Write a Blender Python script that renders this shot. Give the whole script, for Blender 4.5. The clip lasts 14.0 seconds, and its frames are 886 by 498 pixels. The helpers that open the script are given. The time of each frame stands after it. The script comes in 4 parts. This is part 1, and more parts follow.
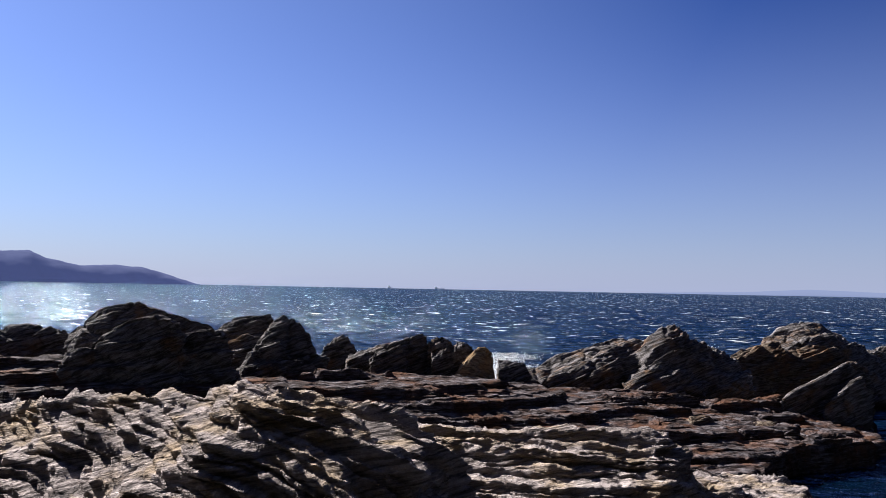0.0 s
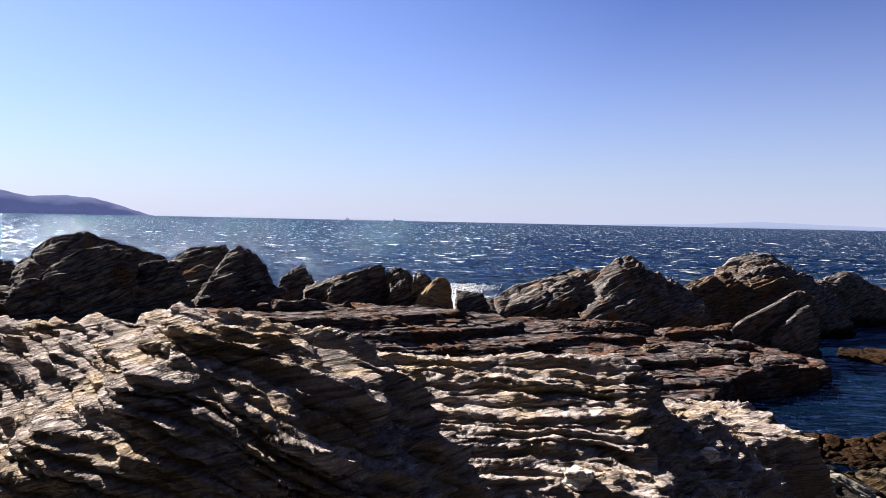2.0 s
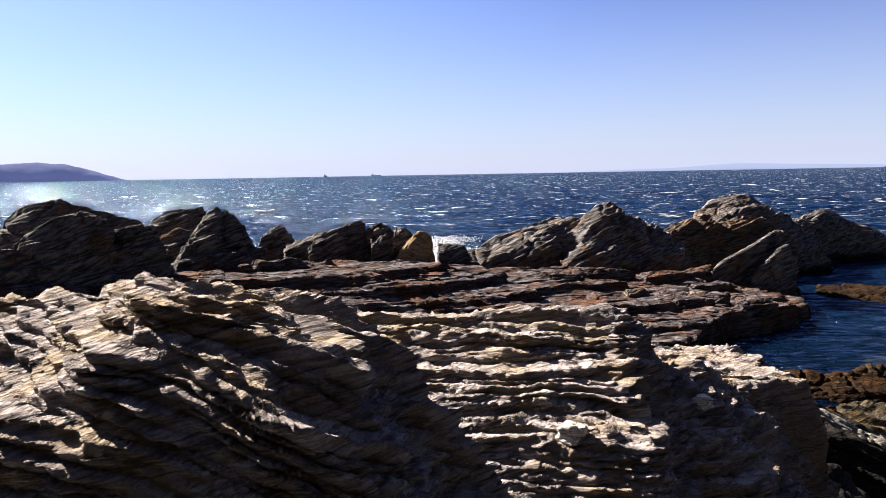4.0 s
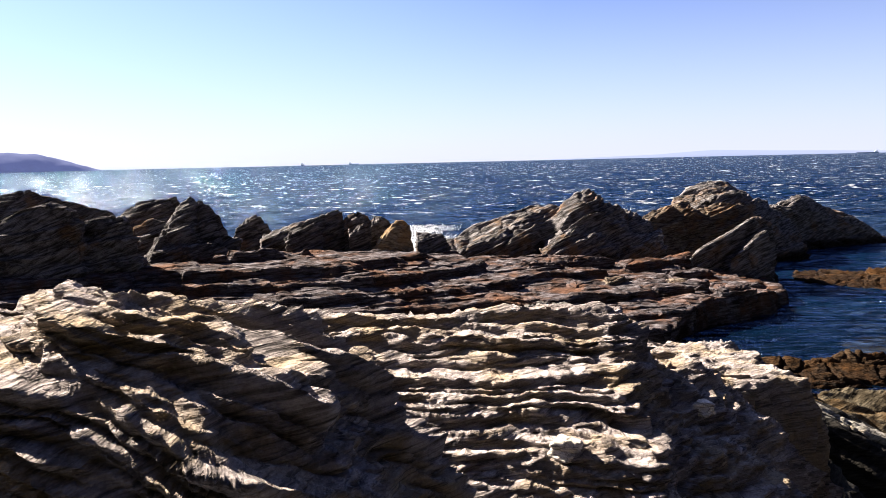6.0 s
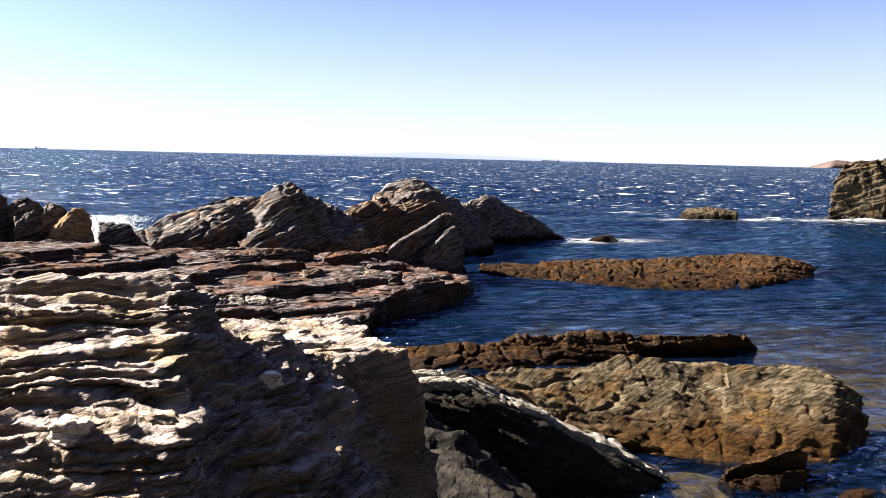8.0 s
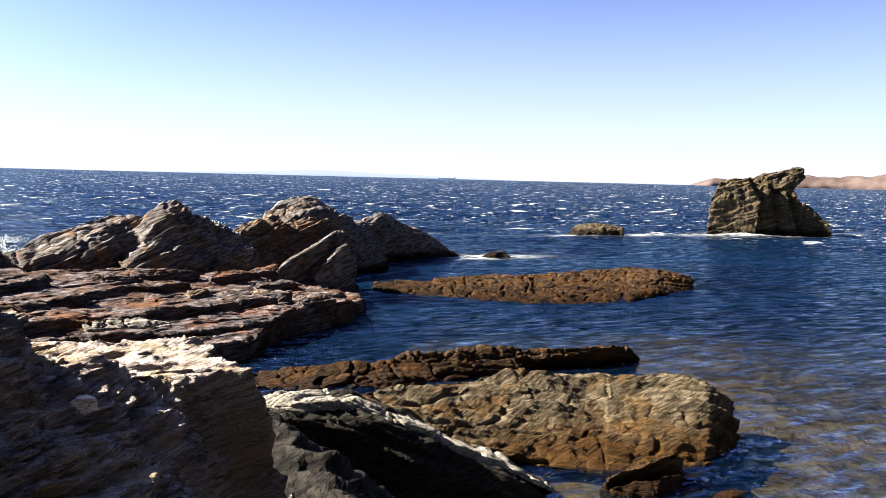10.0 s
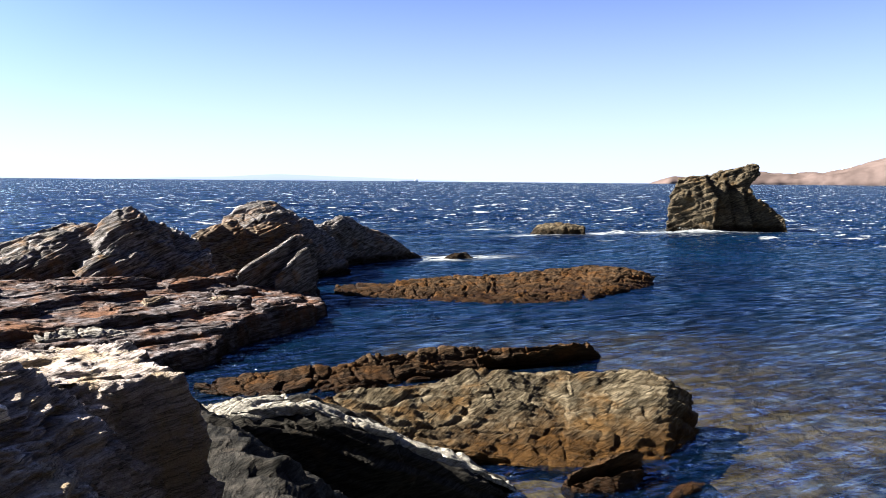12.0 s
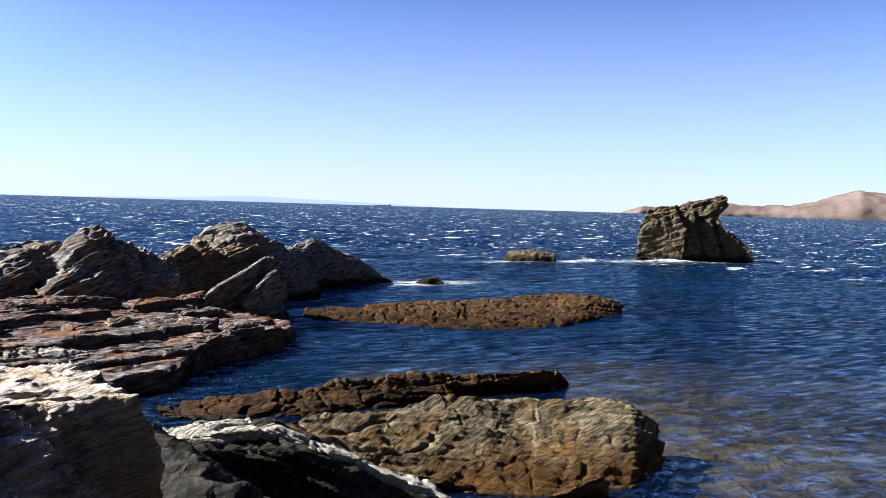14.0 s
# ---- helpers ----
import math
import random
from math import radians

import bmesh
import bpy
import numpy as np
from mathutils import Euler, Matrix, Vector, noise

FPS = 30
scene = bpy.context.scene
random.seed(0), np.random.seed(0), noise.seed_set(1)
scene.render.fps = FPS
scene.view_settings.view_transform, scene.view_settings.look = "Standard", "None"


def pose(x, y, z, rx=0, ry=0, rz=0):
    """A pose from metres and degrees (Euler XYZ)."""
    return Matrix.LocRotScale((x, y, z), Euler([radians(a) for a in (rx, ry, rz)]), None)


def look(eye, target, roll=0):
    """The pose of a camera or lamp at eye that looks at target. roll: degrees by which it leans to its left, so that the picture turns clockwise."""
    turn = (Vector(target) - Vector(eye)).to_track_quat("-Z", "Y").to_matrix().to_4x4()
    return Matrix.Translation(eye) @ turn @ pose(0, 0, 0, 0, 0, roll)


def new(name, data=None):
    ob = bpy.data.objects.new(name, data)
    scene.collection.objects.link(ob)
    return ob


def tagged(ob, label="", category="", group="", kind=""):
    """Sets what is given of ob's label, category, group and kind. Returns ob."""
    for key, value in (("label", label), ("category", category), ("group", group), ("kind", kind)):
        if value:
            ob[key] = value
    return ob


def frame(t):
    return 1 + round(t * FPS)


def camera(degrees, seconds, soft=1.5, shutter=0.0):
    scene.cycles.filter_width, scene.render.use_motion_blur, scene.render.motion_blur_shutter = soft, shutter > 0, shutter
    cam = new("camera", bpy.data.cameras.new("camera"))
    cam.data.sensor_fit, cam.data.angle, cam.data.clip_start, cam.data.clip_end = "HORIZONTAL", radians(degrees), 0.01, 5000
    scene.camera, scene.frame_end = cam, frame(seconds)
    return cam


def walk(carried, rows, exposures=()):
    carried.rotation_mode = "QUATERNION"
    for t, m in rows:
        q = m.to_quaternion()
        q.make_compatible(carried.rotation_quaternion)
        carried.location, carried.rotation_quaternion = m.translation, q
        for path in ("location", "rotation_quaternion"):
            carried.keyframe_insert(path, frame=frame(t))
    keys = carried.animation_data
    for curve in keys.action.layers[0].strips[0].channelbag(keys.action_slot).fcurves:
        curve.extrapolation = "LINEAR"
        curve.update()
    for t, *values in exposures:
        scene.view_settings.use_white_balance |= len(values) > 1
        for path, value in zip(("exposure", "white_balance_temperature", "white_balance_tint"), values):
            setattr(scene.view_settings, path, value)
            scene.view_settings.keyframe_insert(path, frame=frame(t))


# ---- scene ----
cam = camera(58.1, 14.0, soft=0.6)
PATH = [
    (0, look((0.342, -0.237, 1.883), (0.231, 0.595, 1.925), 1.1)),
    (0.5, look((0.337, -0.214, 1.879), (0.241, 0.621, 1.882), 1.4)),
    (1, look((0.33, -0.165, 1.87), (0.24, 0.67, 1.853), 0.9)),
    (1.5, look((0.332, -0.178, 1.872), (0.247, 0.657, 1.853), 1.4)),
    (2, look((0.328, -0.151, 1.866), (0.262, 0.686, 1.837), 1.2)),
    (2.5, look((0.326, -0.132, 1.863), (0.263, 0.705, 1.83), 0.4)),
    (3, look((0.329, -0.152, 1.866), (0.256, 0.684, 1.829), 0.1)),
    (3.2, look((0.331, -0.159, 1.867), (0.263, 0.677, 1.821), -0.1)),
    (5.3, look((0.309, -0.007, 1.863), (0.278, 0.827, 1.768), -1.6)),
    (6, look((0.319, -0.014, 1.866), (0.296, 0.821, 1.775), -1.3)),
    (6.5, look((0.363, -0.019, 1.852), (0.432, 0.813, 1.755), 1.1)),
    (7, look((0.418, 0.007, 1.835), (0.577, 0.826, 1.736), 2.5)),
    (7.5, look((0.47, 0.029, 1.824), (0.699, 0.831, 1.727), 2.4)),
    (8, look((0.509, 0.031, 1.817), (0.78, 0.82, 1.722), 1.4)),
    (8.5, look((0.538, 0.018, 1.817), (0.83, 0.801, 1.728), 0.8)),
    (9, look((0.555, 0.017, 1.815), (0.88, 0.787, 1.733), 1.3)),
    (9.2, look((0.559, 0.011, 1.817), (0.894, 0.777, 1.739), 1.5)),
    (11.5, look((0.644, 0.022, 1.798), (1.049, 0.753, 1.718), 0.3)),
    (12, look((0.638, 0.013, 1.801), (1.042, 0.746, 1.73), 0.5)),
    (12.5, look((0.63, 0.018, 1.801), (1.034, 0.753, 1.747), 1.3)),
    (13, look((0.632, 0.021, 1.8), (1.04, 0.754, 1.753), 1.7)),
    (13.5, look((0.64, 0.018, 1.802), (1.055, 0.746, 1.76), 1.9)),
    (14, look((0.653, 0.013, 1.799), (1.083, 0.733, 1.755), 1.7)),
]
EXPOSURE = [(0.0, 1.95, 5700, 14), (1.5, 2.35, 6050, 14), (3.0, 2.52, 6150, 13), (6.5, 2.97, 6400, 13), (9.0, 3.22, 6500, 11), (11.5, 3.22, 6150, 8), (14.0, 3.0, 5750, 6)]
walk(cam, PATH, EXPOSURE)

# ---- sky and sun ----
SUN_AZ, SUN_EL = radians(-58), radians(35)      # from +y towards +x, above the horizon
world = bpy.data.worlds.new("sky")
scene.world = world
world.use_nodes = True
wn = world.node_tree.nodes
sky = wn.new("ShaderNodeTexSky")
sky.sky_type = "NISHITA"
sky.sun_disc = False
sky.sun_elevation = SUN_EL
sky.sun_rotation = SUN_AZ
sky.air_density, sky.dust_density, sky.ozone_density = 1.0, 0.35, 6.0
wn["Background"].inputs["Strength"].default_value = 0.2
scale = wn.new("ShaderNodeVectorMath")
scale.operation = "MULTIPLY"
scale.inputs[1].default_value = (0.135, 0.1258, 0.1325)
gamma = wn.new("ShaderNodeGamma")
gamma.inputs["Gamma"].default_value = 1.85
wl = world.node_tree.links
wl.new(sky.outputs["Color"], scale.inputs[0])
wl.new(scale.outputs["Vector"], gamma.inputs["Color"])
# sea haze: pale towards the horizon, all round
way = wn.new("ShaderNodeTexCoord")
parts = wn.new("ShaderNodeSeparateXYZ")
wl.new(way.outputs["Generated"], parts.inputs["Vector"])
low = wn.new("ShaderNodeMapRange")
low.inputs["From Min"].default_value, low.inputs["From Max"].default_value = 0.0, 0.44
low.inputs["To Min"].default_value, low.inputs["To Max"].default_value = 1.0, 0.0
wl.new(parts.outputs["Z"], low.inputs["Value"])
curve = wn.new("ShaderNodeMath")
curve.operation = "POWER"
curve.inputs[1].default_value = 2.0
wl.new(low.outputs["Result"], curve.inputs[0])
veil = wn.new("ShaderNodeMix")
veil.data_type = "RGBA"
veil.inputs["B"].default_value = (0.60, 0.64, 0.80, 1)
cover = wn.new("ShaderNodeMath")
cover.operation = "MULTIPLY"
cover.inputs[1].default_value = 0.88
wl.new(curve.outputs["Value"], cover.inputs[0])
wl.new(cover.outputs["Value"], veil.inputs["Factor"])
wl.new(gamma.outputs["Color"], veil.inputs["A"])
sun_dir = Vector((math.sin(SUN_AZ) * math.cos(SUN_EL), math.cos(SUN_AZ) * math.cos(SUN_EL), math.sin(SUN_EL)))
# wide pale aureole of the hazy air round the sun
near_sun = wn.new("ShaderNodeVectorMath")
near_sun.operation = "DOT_PRODUCT"
near_sun.inputs[1].default_value = sun_dir
wl.new(way.outputs["Generated"], near_sun.inputs[0])
spread = wn.new("ShaderNodeMapRange")
spread.inputs["From Min"].default_value, spread.inputs["From Max"].default_value = 0.45, 1.0
spread.inputs["To Max"].default_value = 0.35
wl.new(near_sun.outputs["Value"], spread.inputs["Value"])
aureole = wn.new("ShaderNodeMix")
aureole.data_type = "RGBA"
aureole.inputs["B"].default_value = (0.66, 0.78, 0.92, 1)
wl.new(spread.outputs["Result"], aureole.inputs["Factor"])
wl.new(veil.outputs["Result"], aureole.inputs["A"])
wl.new(aureole.outputs["Result"], wn["Background"].inputs["Color"])
lamp = bpy.data.lights.new("sun", "SUN")
lamp.energy, lamp.angle, lamp.color = 5.0, radians(0.53), (1.0, 0.89, 0.72)
sun = new("sun", lamp)
sun.matrix_world = look(sun_dir * 60, (0, 0, 0))


# ---- noise on arrays ----
def perlin(p, seed=0):
    """Gradient noise of an (n, 3) array, about -1 to 1."""
    p = np.asarray(p, dtype=np.float64)
    i = np.floor(p).astype(np.int64)
    f = p - i
    w = f * f * f * (f * (f * 6 - 15) + 10)
    out = np.zeros(len(p))
    for dx in (0, 1):
        wx = w[:, 0] if dx else 1 - w[:, 0]
        for dy in (0, 1):
            wy = w[:, 1] if dy else 1 - w[:, 1]
            for dz in (0, 1):
                wz = w[:, 2] if dz else 1 - w[:, 2]
                h = (i[:, 0] + dx) * 374761393 + (i[:, 1] + dy) * 668265263 + (i[:, 2] + dz) * 2147483647 + seed * 1274126177
                h = (h ^ (h >> 13)) * 1274126177
                h = (h ^ (h >> 16)) & 0xFFFFFFFF
                gx = (h & 1023) / 511.5 - 1
                gy = ((h >> 10) & 1023) / 511.5 - 1
                gz = ((h >> 20) & 1023) / 511.5 - 1
                out += wx * wy * wz * (gx * (f[:, 0] - dx) + gy * (f[:, 1] - dy) + gz * (f[:, 2] - dz))
    return out * 1.4


def fbm(p, octaves=4, seed=0):
    out, a = np.zeros(len(p)), 1.0
    for k in range(octaves):
        out += a * perlin(p * 2.03 ** k + 7.3 * k, seed + k)
        a *= 0.5
    return out


def billow(p, octaves=4, seed=0):
    """Rounded lumps with sharp creases between them, about -1 to 1."""
    out, a = np.zeros(len(p)), 1.0
    for k in range(octaves):
        out += a * (2.2 * np.abs(perlin(p * 2.1 ** k + 5.1 * k, seed + k)) - 0.6)
        a *= 0.45
    return out


def bed(p, normal, across, along, seed=0, warp=0.0):
    """Layered relief: thin beds across the normal, long along them; stepped, about -1 to 1."""
    n = np.array(normal, dtype=float)
    n /= np.linalg.norm(n)
    s = p @ n
    if warp:
        s = s + warp * fbm(p * (0.35 * along), 2, seed + 50)
    q = (p - np.outer(p @ n, n)) * along + np.outer(s * across, n)
    a = np.tanh(5.0 * perlin(q, seed))
    b = np.tanh(5.0 * perlin(q * 2.2 + 3.1, seed + 1))
    c = perlin(q * 4.7 + 9.2, seed + 2)
    return 0.55 * a + 0.3 * b + 0.22 * c


def cell_random(*whole):
    h = np.zeros(len(whole[0]), dtype=np.int64)
    for k, w in enumerate(whole):
        h = (h + w.astype(np.int64) * (374761393 + 668265263 * k)) & 0x7FFFFFFF
        h = ((h ^ (h >> 13)) * 1274126177) & 0x7FFFFFFF
    return (h ^ (h >> 16)) % 1000 / 1000.0


def blocks(p, normal, step, length, seed=0, warp=0.35):
    """Fractured beds: each block between two joints stands out or back by its own amount, 0 to 1."""
    n = np.array(normal, dtype=float)
    n /= np.linalg.norm(n)
    a = np.cross(n, (0.2, 1.0, 0.1))
    a /= np.linalg.norm(a)
    b = np.cross(n, a)
    long = (p - np.outer(p @ n, n)) * 0.12 + np.outer(p @ n, n)
    w = warp * step * fbm(long / (2.5 * step), 2, seed) + 0.8 * step * fbm(p / (1.5 * length), 2, seed + 3)
    k = (p @ n + w) / step
    layer = np.floor(k)
    f = k - layer
    shift = cell_random(layer, layer * 0 + seed) * 7
    u = np.floor(p @ a / length + shift + 0.25 * fbm(p / (0.5 * length), 2, seed + 5))
    v = np.floor(p @ b / length + shift * 1.7 + 0.25 * fbm(p / (0.5 * length), 2, seed + 6))
    bedded = cell_random(layer, layer * 0 + seed + 11)
    single = cell_random(layer, u, v)
    joint = np.clip(np.minimum(f, 1 - f) / 0.14, 0, 1)
    return (0.6 * bedded + 0.4 * single) * (0.55 + 0.45 * joint) - 0.35


# ---- meshes ----
def mesh_of(name, verts, faces):
    """A smooth mesh from arrays of vertices and quads."""
    me = bpy.data.meshes.new(name)
    me.vertices.add(len(verts))
    me.vertices.foreach_set("co", np.ascontiguousarray(verts, dtype=np.float32).ravel())
    me.loops.add(faces.size)
    me.loops.foreach_set("vertex_index", np.ascontiguousarray(faces, dtype=np.int32).ravel())
    me.polygons.add(len(faces))
    me.polygons.foreach_set("loop_start", np.arange(0, faces.size, faces.shape[1], dtype=np.int32))
    me.polygons.foreach_set("loop_total", np.full(len(faces), faces.shape[1], dtype=np.int32))
    me.polygons.foreach_set("use_smooth", np.ones(len(faces), dtype=bool))
    me.update(calc_edges=True)
    return me


def grid_faces(n, m):
    i = np.arange((n - 1) * m).reshape(n - 1, m)[:, : m - 1].ravel()
    return np.stack([i, i + m, i + m + 1, i + 1], axis=1)


def grid_normals(v):
    du = np.gradient(v, axis=0)
    dv = np.gradient(v, axis=1)
    n = np.cross(du, dv)
    return n / np.maximum(np.linalg.norm(n, axis=2, keepdims=True), 1e-9)


def thing(name, v, material, label, category, kind="", group=""):
    """One object from a grid of points (rows, columns, 3)."""
    n, m = v.shape[:2]
    ob = new(name, mesh_of(name, v.reshape(-1, 3), grid_faces(n, m)))
    ob.data.materials.append(material)
    return tagged(ob, label, category, group, kind)


def split_thing(name, v, tags, names, material, label, category):
    """A thing of several parts: a grid whose faces are shared out by the whole numbers in tags."""
    n, m = v.shape[:2]
    flat, faces = v.reshape(-1, 3), grid_faces(n, m)
    root = tagged(new(name), label, category)
    which = tags.ravel()[faces[:, 0]]
    for k in np.unique(which):
        f = faces[which == k]
        used, back = np.unique(f, return_inverse=True)
        ob = new(names[int(k) % len(names)], mesh_of(names[int(k) % len(names)], flat[used], back.reshape(-1, 4)))
        ob.data.materials.append(material[int(k) % len(material)] if isinstance(material, list) else material)
        ob.parent = root
    return root


def terrace(v, step, lo=0.5, hi=0.8):
    """Rounds v to flat treads with steep risers."""
    k = v / step
    f = k - np.floor(k)
    w = np.clip((f - lo) / (hi - lo), 0, 1)
    return step * (np.floor(k) + w * w * (3 - 2 * w)) + 0.12 * step * (f - 0.5)


# ---- materials ----
def node_material(name):
    mat = bpy.data.materials.new(name)
    mat.use_nodes = True
    return mat, mat.node_tree.nodes, mat.node_tree.links, mat.node_tree.nodes["Principled BSDF"]


def ramp(nodes, stops):
    r = nodes.new("ShaderNodeValToRGB")
    while len(r.color_ramp.elements) < len(stops):
        r.color_ramp.elements.new(0.5)
    for e, (at, col) in zip(r.color_ramp.elements, stops):
        e.position = at
        e.color = (*col, 1)
    return r


def rock_material(name, pale, mid, dark, stain, size=1.0, tilt=(0, 0, 0), stain_at=0.56, wet=None, bump=1.0, crack=0.5):
    """Layered rock: pale and dark beds, rusty stains, grain; wet: height under which it is dark and weedy."""
    mat, nodes, links, bsdf = node_material(name)
    coord = nodes.new("ShaderNodeTexCoord")
    turn = nodes.new("ShaderNodeMapping")
    turn.inputs["Rotation"].default_value = [radians(a) for a in tilt]
    links.new(coord.outputs["Object"], turn.inputs["Vector"])
    flat = nodes.new("ShaderNodeMapping")
    flat.inputs["Scale"].default_value = (1 / size, 1 / size, 7 / size)
    links.new(turn.outputs["Vector"], flat.inputs["Vector"])

    def noise_node(scale, detail, rough, vector, distortion=0.0):
        n = nodes.new("ShaderNodeTexNoise")
        n.inputs["Scale"].default_value = scale
        n.inputs["Detail"].default_value = detail
        n.inputs["Roughness"].default_value = rough
        n.inputs["Distortion"].default_value = distortion
        links.new(vector, n.inputs["Vector"])
        return n

    beds = noise_node(5, 8, 0.65, flat.outputs["Vector"], 0.1)
    patch = noise_node(2.2 / size, 5, 0.6, turn.outputs["Vector"])
    grain = noise_node(60 / size, 4, 0.7, turn.outputs["Vector"])
    col = ramp(nodes, [(0.3, dark), (0.45, mid), (0.6, pale), (0.75, mid)])
    links.new(beds.outputs["Fac"], col.inputs["Fac"])
    spot = ramp(nodes, [(stain_at - 0.06, (0, 0, 0)), (stain_at + 0.1, (1, 1, 1))])
    links.new(patch.outputs["Fac"], spot.inputs["Fac"])
    mix = nodes.new("ShaderNodeMix")
    mix.data_type = "RGBA"
    links.new(spot.outputs["Color"], mix.inputs["Factor"])
    links.new(col.outputs["Color"], mix.inputs["A"])
    mix.inputs["B"].default_value = (*stain, 1)
    speck = nodes.new("ShaderNodeMix")
    speck.data_type = "RGBA"
    speck.blend_type = "MULTIPLY"
    speck.inputs["Factor"].default_value = 0.55
    links.new(mix.outputs["Result"], speck.inputs["A"])
    gr = ramp(nodes, [(0.3, (0.45, 0.44, 0.42)), (0.65, (1.25, 1.22, 1.18))])
    links.new(grain.outputs["Fac"], gr.inputs["Fac"])
    links.new(gr.outputs["Color"], speck.inputs["B"])
    # fine dark joints, bent by the grain of the rock
    bent = nodes.new("ShaderNodeVectorMath")
    bent.operation = "MULTIPLY_ADD"
    links.new(noise_node(3.0 / size, 4, 0.6, turn.outputs["Vector"]).outputs["Color"], bent.inputs[0])
    bent.inputs[1].default_value = (0.5 * size, 0.5 * size, 0.25 * size)
    links.new(turn.outputs["Vector"], bent.inputs[2])
    net = nodes.new("ShaderNodeTexVoronoi")
    net.feature = "DISTANCE_TO_EDGE"
    net.inputs["Scale"].default_value = 1.6 / size
    long_way = nodes.new("ShaderNodeMapping")
    long_way.inputs["Scale"].default_value = (1.0, 1.6, 2.6)
    links.new(bent.outputs["Vector"], long_way.inputs["Vector"])
    links.new(long_way.outputs["Vector"], net.inputs["Vector"])
    joint = nodes.new("ShaderNodeMapRange")
    joint.inputs["From Max"].default_value = 0.045
    joint.inputs["To Min"].default_value = 1 - crack
    links.new(net.outputs["Distance"], joint.inputs["Value"])
    cracked = nodes.new("ShaderNodeMix")
    cracked.data_type = "RGBA"
    cracked.blend_type = "MULTIPLY"
    cracked.inputs["Factor"].default_value = 1.0
    links.new(speck.outputs["Result"], cracked.inputs["A"])
    links.new(joint.outputs["Result"], cracked.inputs["B"])
    # thin laminae of the schist
    thin = nodes.new("ShaderNodeMapping")
    thin.inputs["Scale"].default_value = (1 / size, 1 / size, 22 / size)
    links.new(turn.outputs["Vector"], thin.inputs["Vector"])
    lam = noise_node(3.0, 4, 0.6, thin.outputs["Vector"], 0.15)
    lines = ramp(nodes, [(0.36, (0.3, 0.3, 0.3)), (0.48, (0.95, 0.95, 0.95)), (0.66, (1.15, 1.15, 1.15))])
    links.new(lam.outputs["Fac"], lines.inputs["Fac"])
    lined = nodes.new("ShaderNodeMix")
    lined.data_type = "RGBA"
    lined.blend_type = "MULTIPLY"
    lined.inputs["Factor"].default_value = 0.85
    links.new(cracked.outputs["Result"], lined.inputs["A"])
    links.new(lines.outputs["Color"], lined.inputs["B"])
    out = lined.outputs["Result"]
    bsdf.inputs["Roughness"].default_value = 0.85
    bsdf.inputs["Specular IOR Level"].default_value = 0.04
    if wet is not None:
        sep = nodes.new("ShaderNodeSeparateXYZ")
        links.new(coord.outputs["Object"], sep.inputs["Vector"])
        edge = nodes.new("ShaderNodeMath")
        edge.operation = "MULTIPLY_ADD"
        links.new(patch.outputs["Fac"], edge.inputs[0])
        edge.inputs[1].default_value = 0.35
        links.new(sep.outputs["Z"], edge.inputs[2])
        rng = nodes.new("ShaderNodeMapRange")
        rng.inputs["From Min"].default_value = wet[0]
        rng.inputs["From Max"].default_value = wet[0] + 0.12
        rng.inputs["To Min"].default_value = 1
        rng.inputs["To Max"].default_value = 0
        links.new(edge.outputs["Value"], rng.inputs["Value"])
        weed = nodes.new("ShaderNodeMix")
        weed.data_type = "RGBA"
        wc = ramp(nodes, [(0.35, tuple(c * 0.35 for c in wet[1])), (0.62, wet[1])])
        links.new(noise_node(22 / size, 6, 0.7, turn.outputs["Vector"]).outputs["Fac"], wc.inputs["Fac"])
        links.new(rng.outputs["Result"], weed.inputs["Factor"])
        links.new(out, weed.inputs["A"])
        links.new(wc.outputs["Color"], weed.inputs["B"])
        out = weed.outputs["Result"]
        sheen = nodes.new("ShaderNodeMapRange")
        sheen.inputs["To Min"].default_value = 0.85
        sheen.inputs["To Max"].default_value = 0.45
        links.new(rng.outputs["Result"], sheen.inputs["Value"])
        links.new(sheen.outputs["Result"], bsdf.inputs["Roughness"])
    links.new(out, bsdf.inputs["Base Color"])
    b1 = nodes.new("ShaderNodeBump")
    b1.inputs["Strength"].default_value = 0.9
    b1.inputs["Distance"].default_value = 0.07 * size * bump
    links.new(beds.outputs["Fac"], b1.inputs["Height"])
    b2 = nodes.new("ShaderNodeBump")
    b2.inputs["Strength"].default_value = 0.6
    b2.inputs["Distance"].default_value = 0.012 * size * bump
    links.new(grain.outputs["Fac"], b2.inputs["Height"])
    b3 = nodes.new("ShaderNodeBump")
    b3.inputs["Strength"].default_value = crack
    b3.inputs["Distance"].default_value = 0.03 * size
    links.new(joint.outputs["Result"], b3.inputs["Height"])
    links.new(b1.outputs["Normal"], b3.inputs["Normal"])
    links.new(b3.outputs["Normal"], b2.inputs["Normal"])
    b4 = nodes.new("ShaderNodeBump")
    b4.inputs["Strength"].default_value = 0.8
    b4.inputs["Distance"].default_value = 0.02 * size * bump
    links.new(lam.outputs["Fac"], b4.inputs["Height"])
    links.new(b2.outputs["Normal"], b4.inputs["Normal"])
    links.new(b4.outputs["Normal"], bsdf.inputs["Normal"])
    return mat


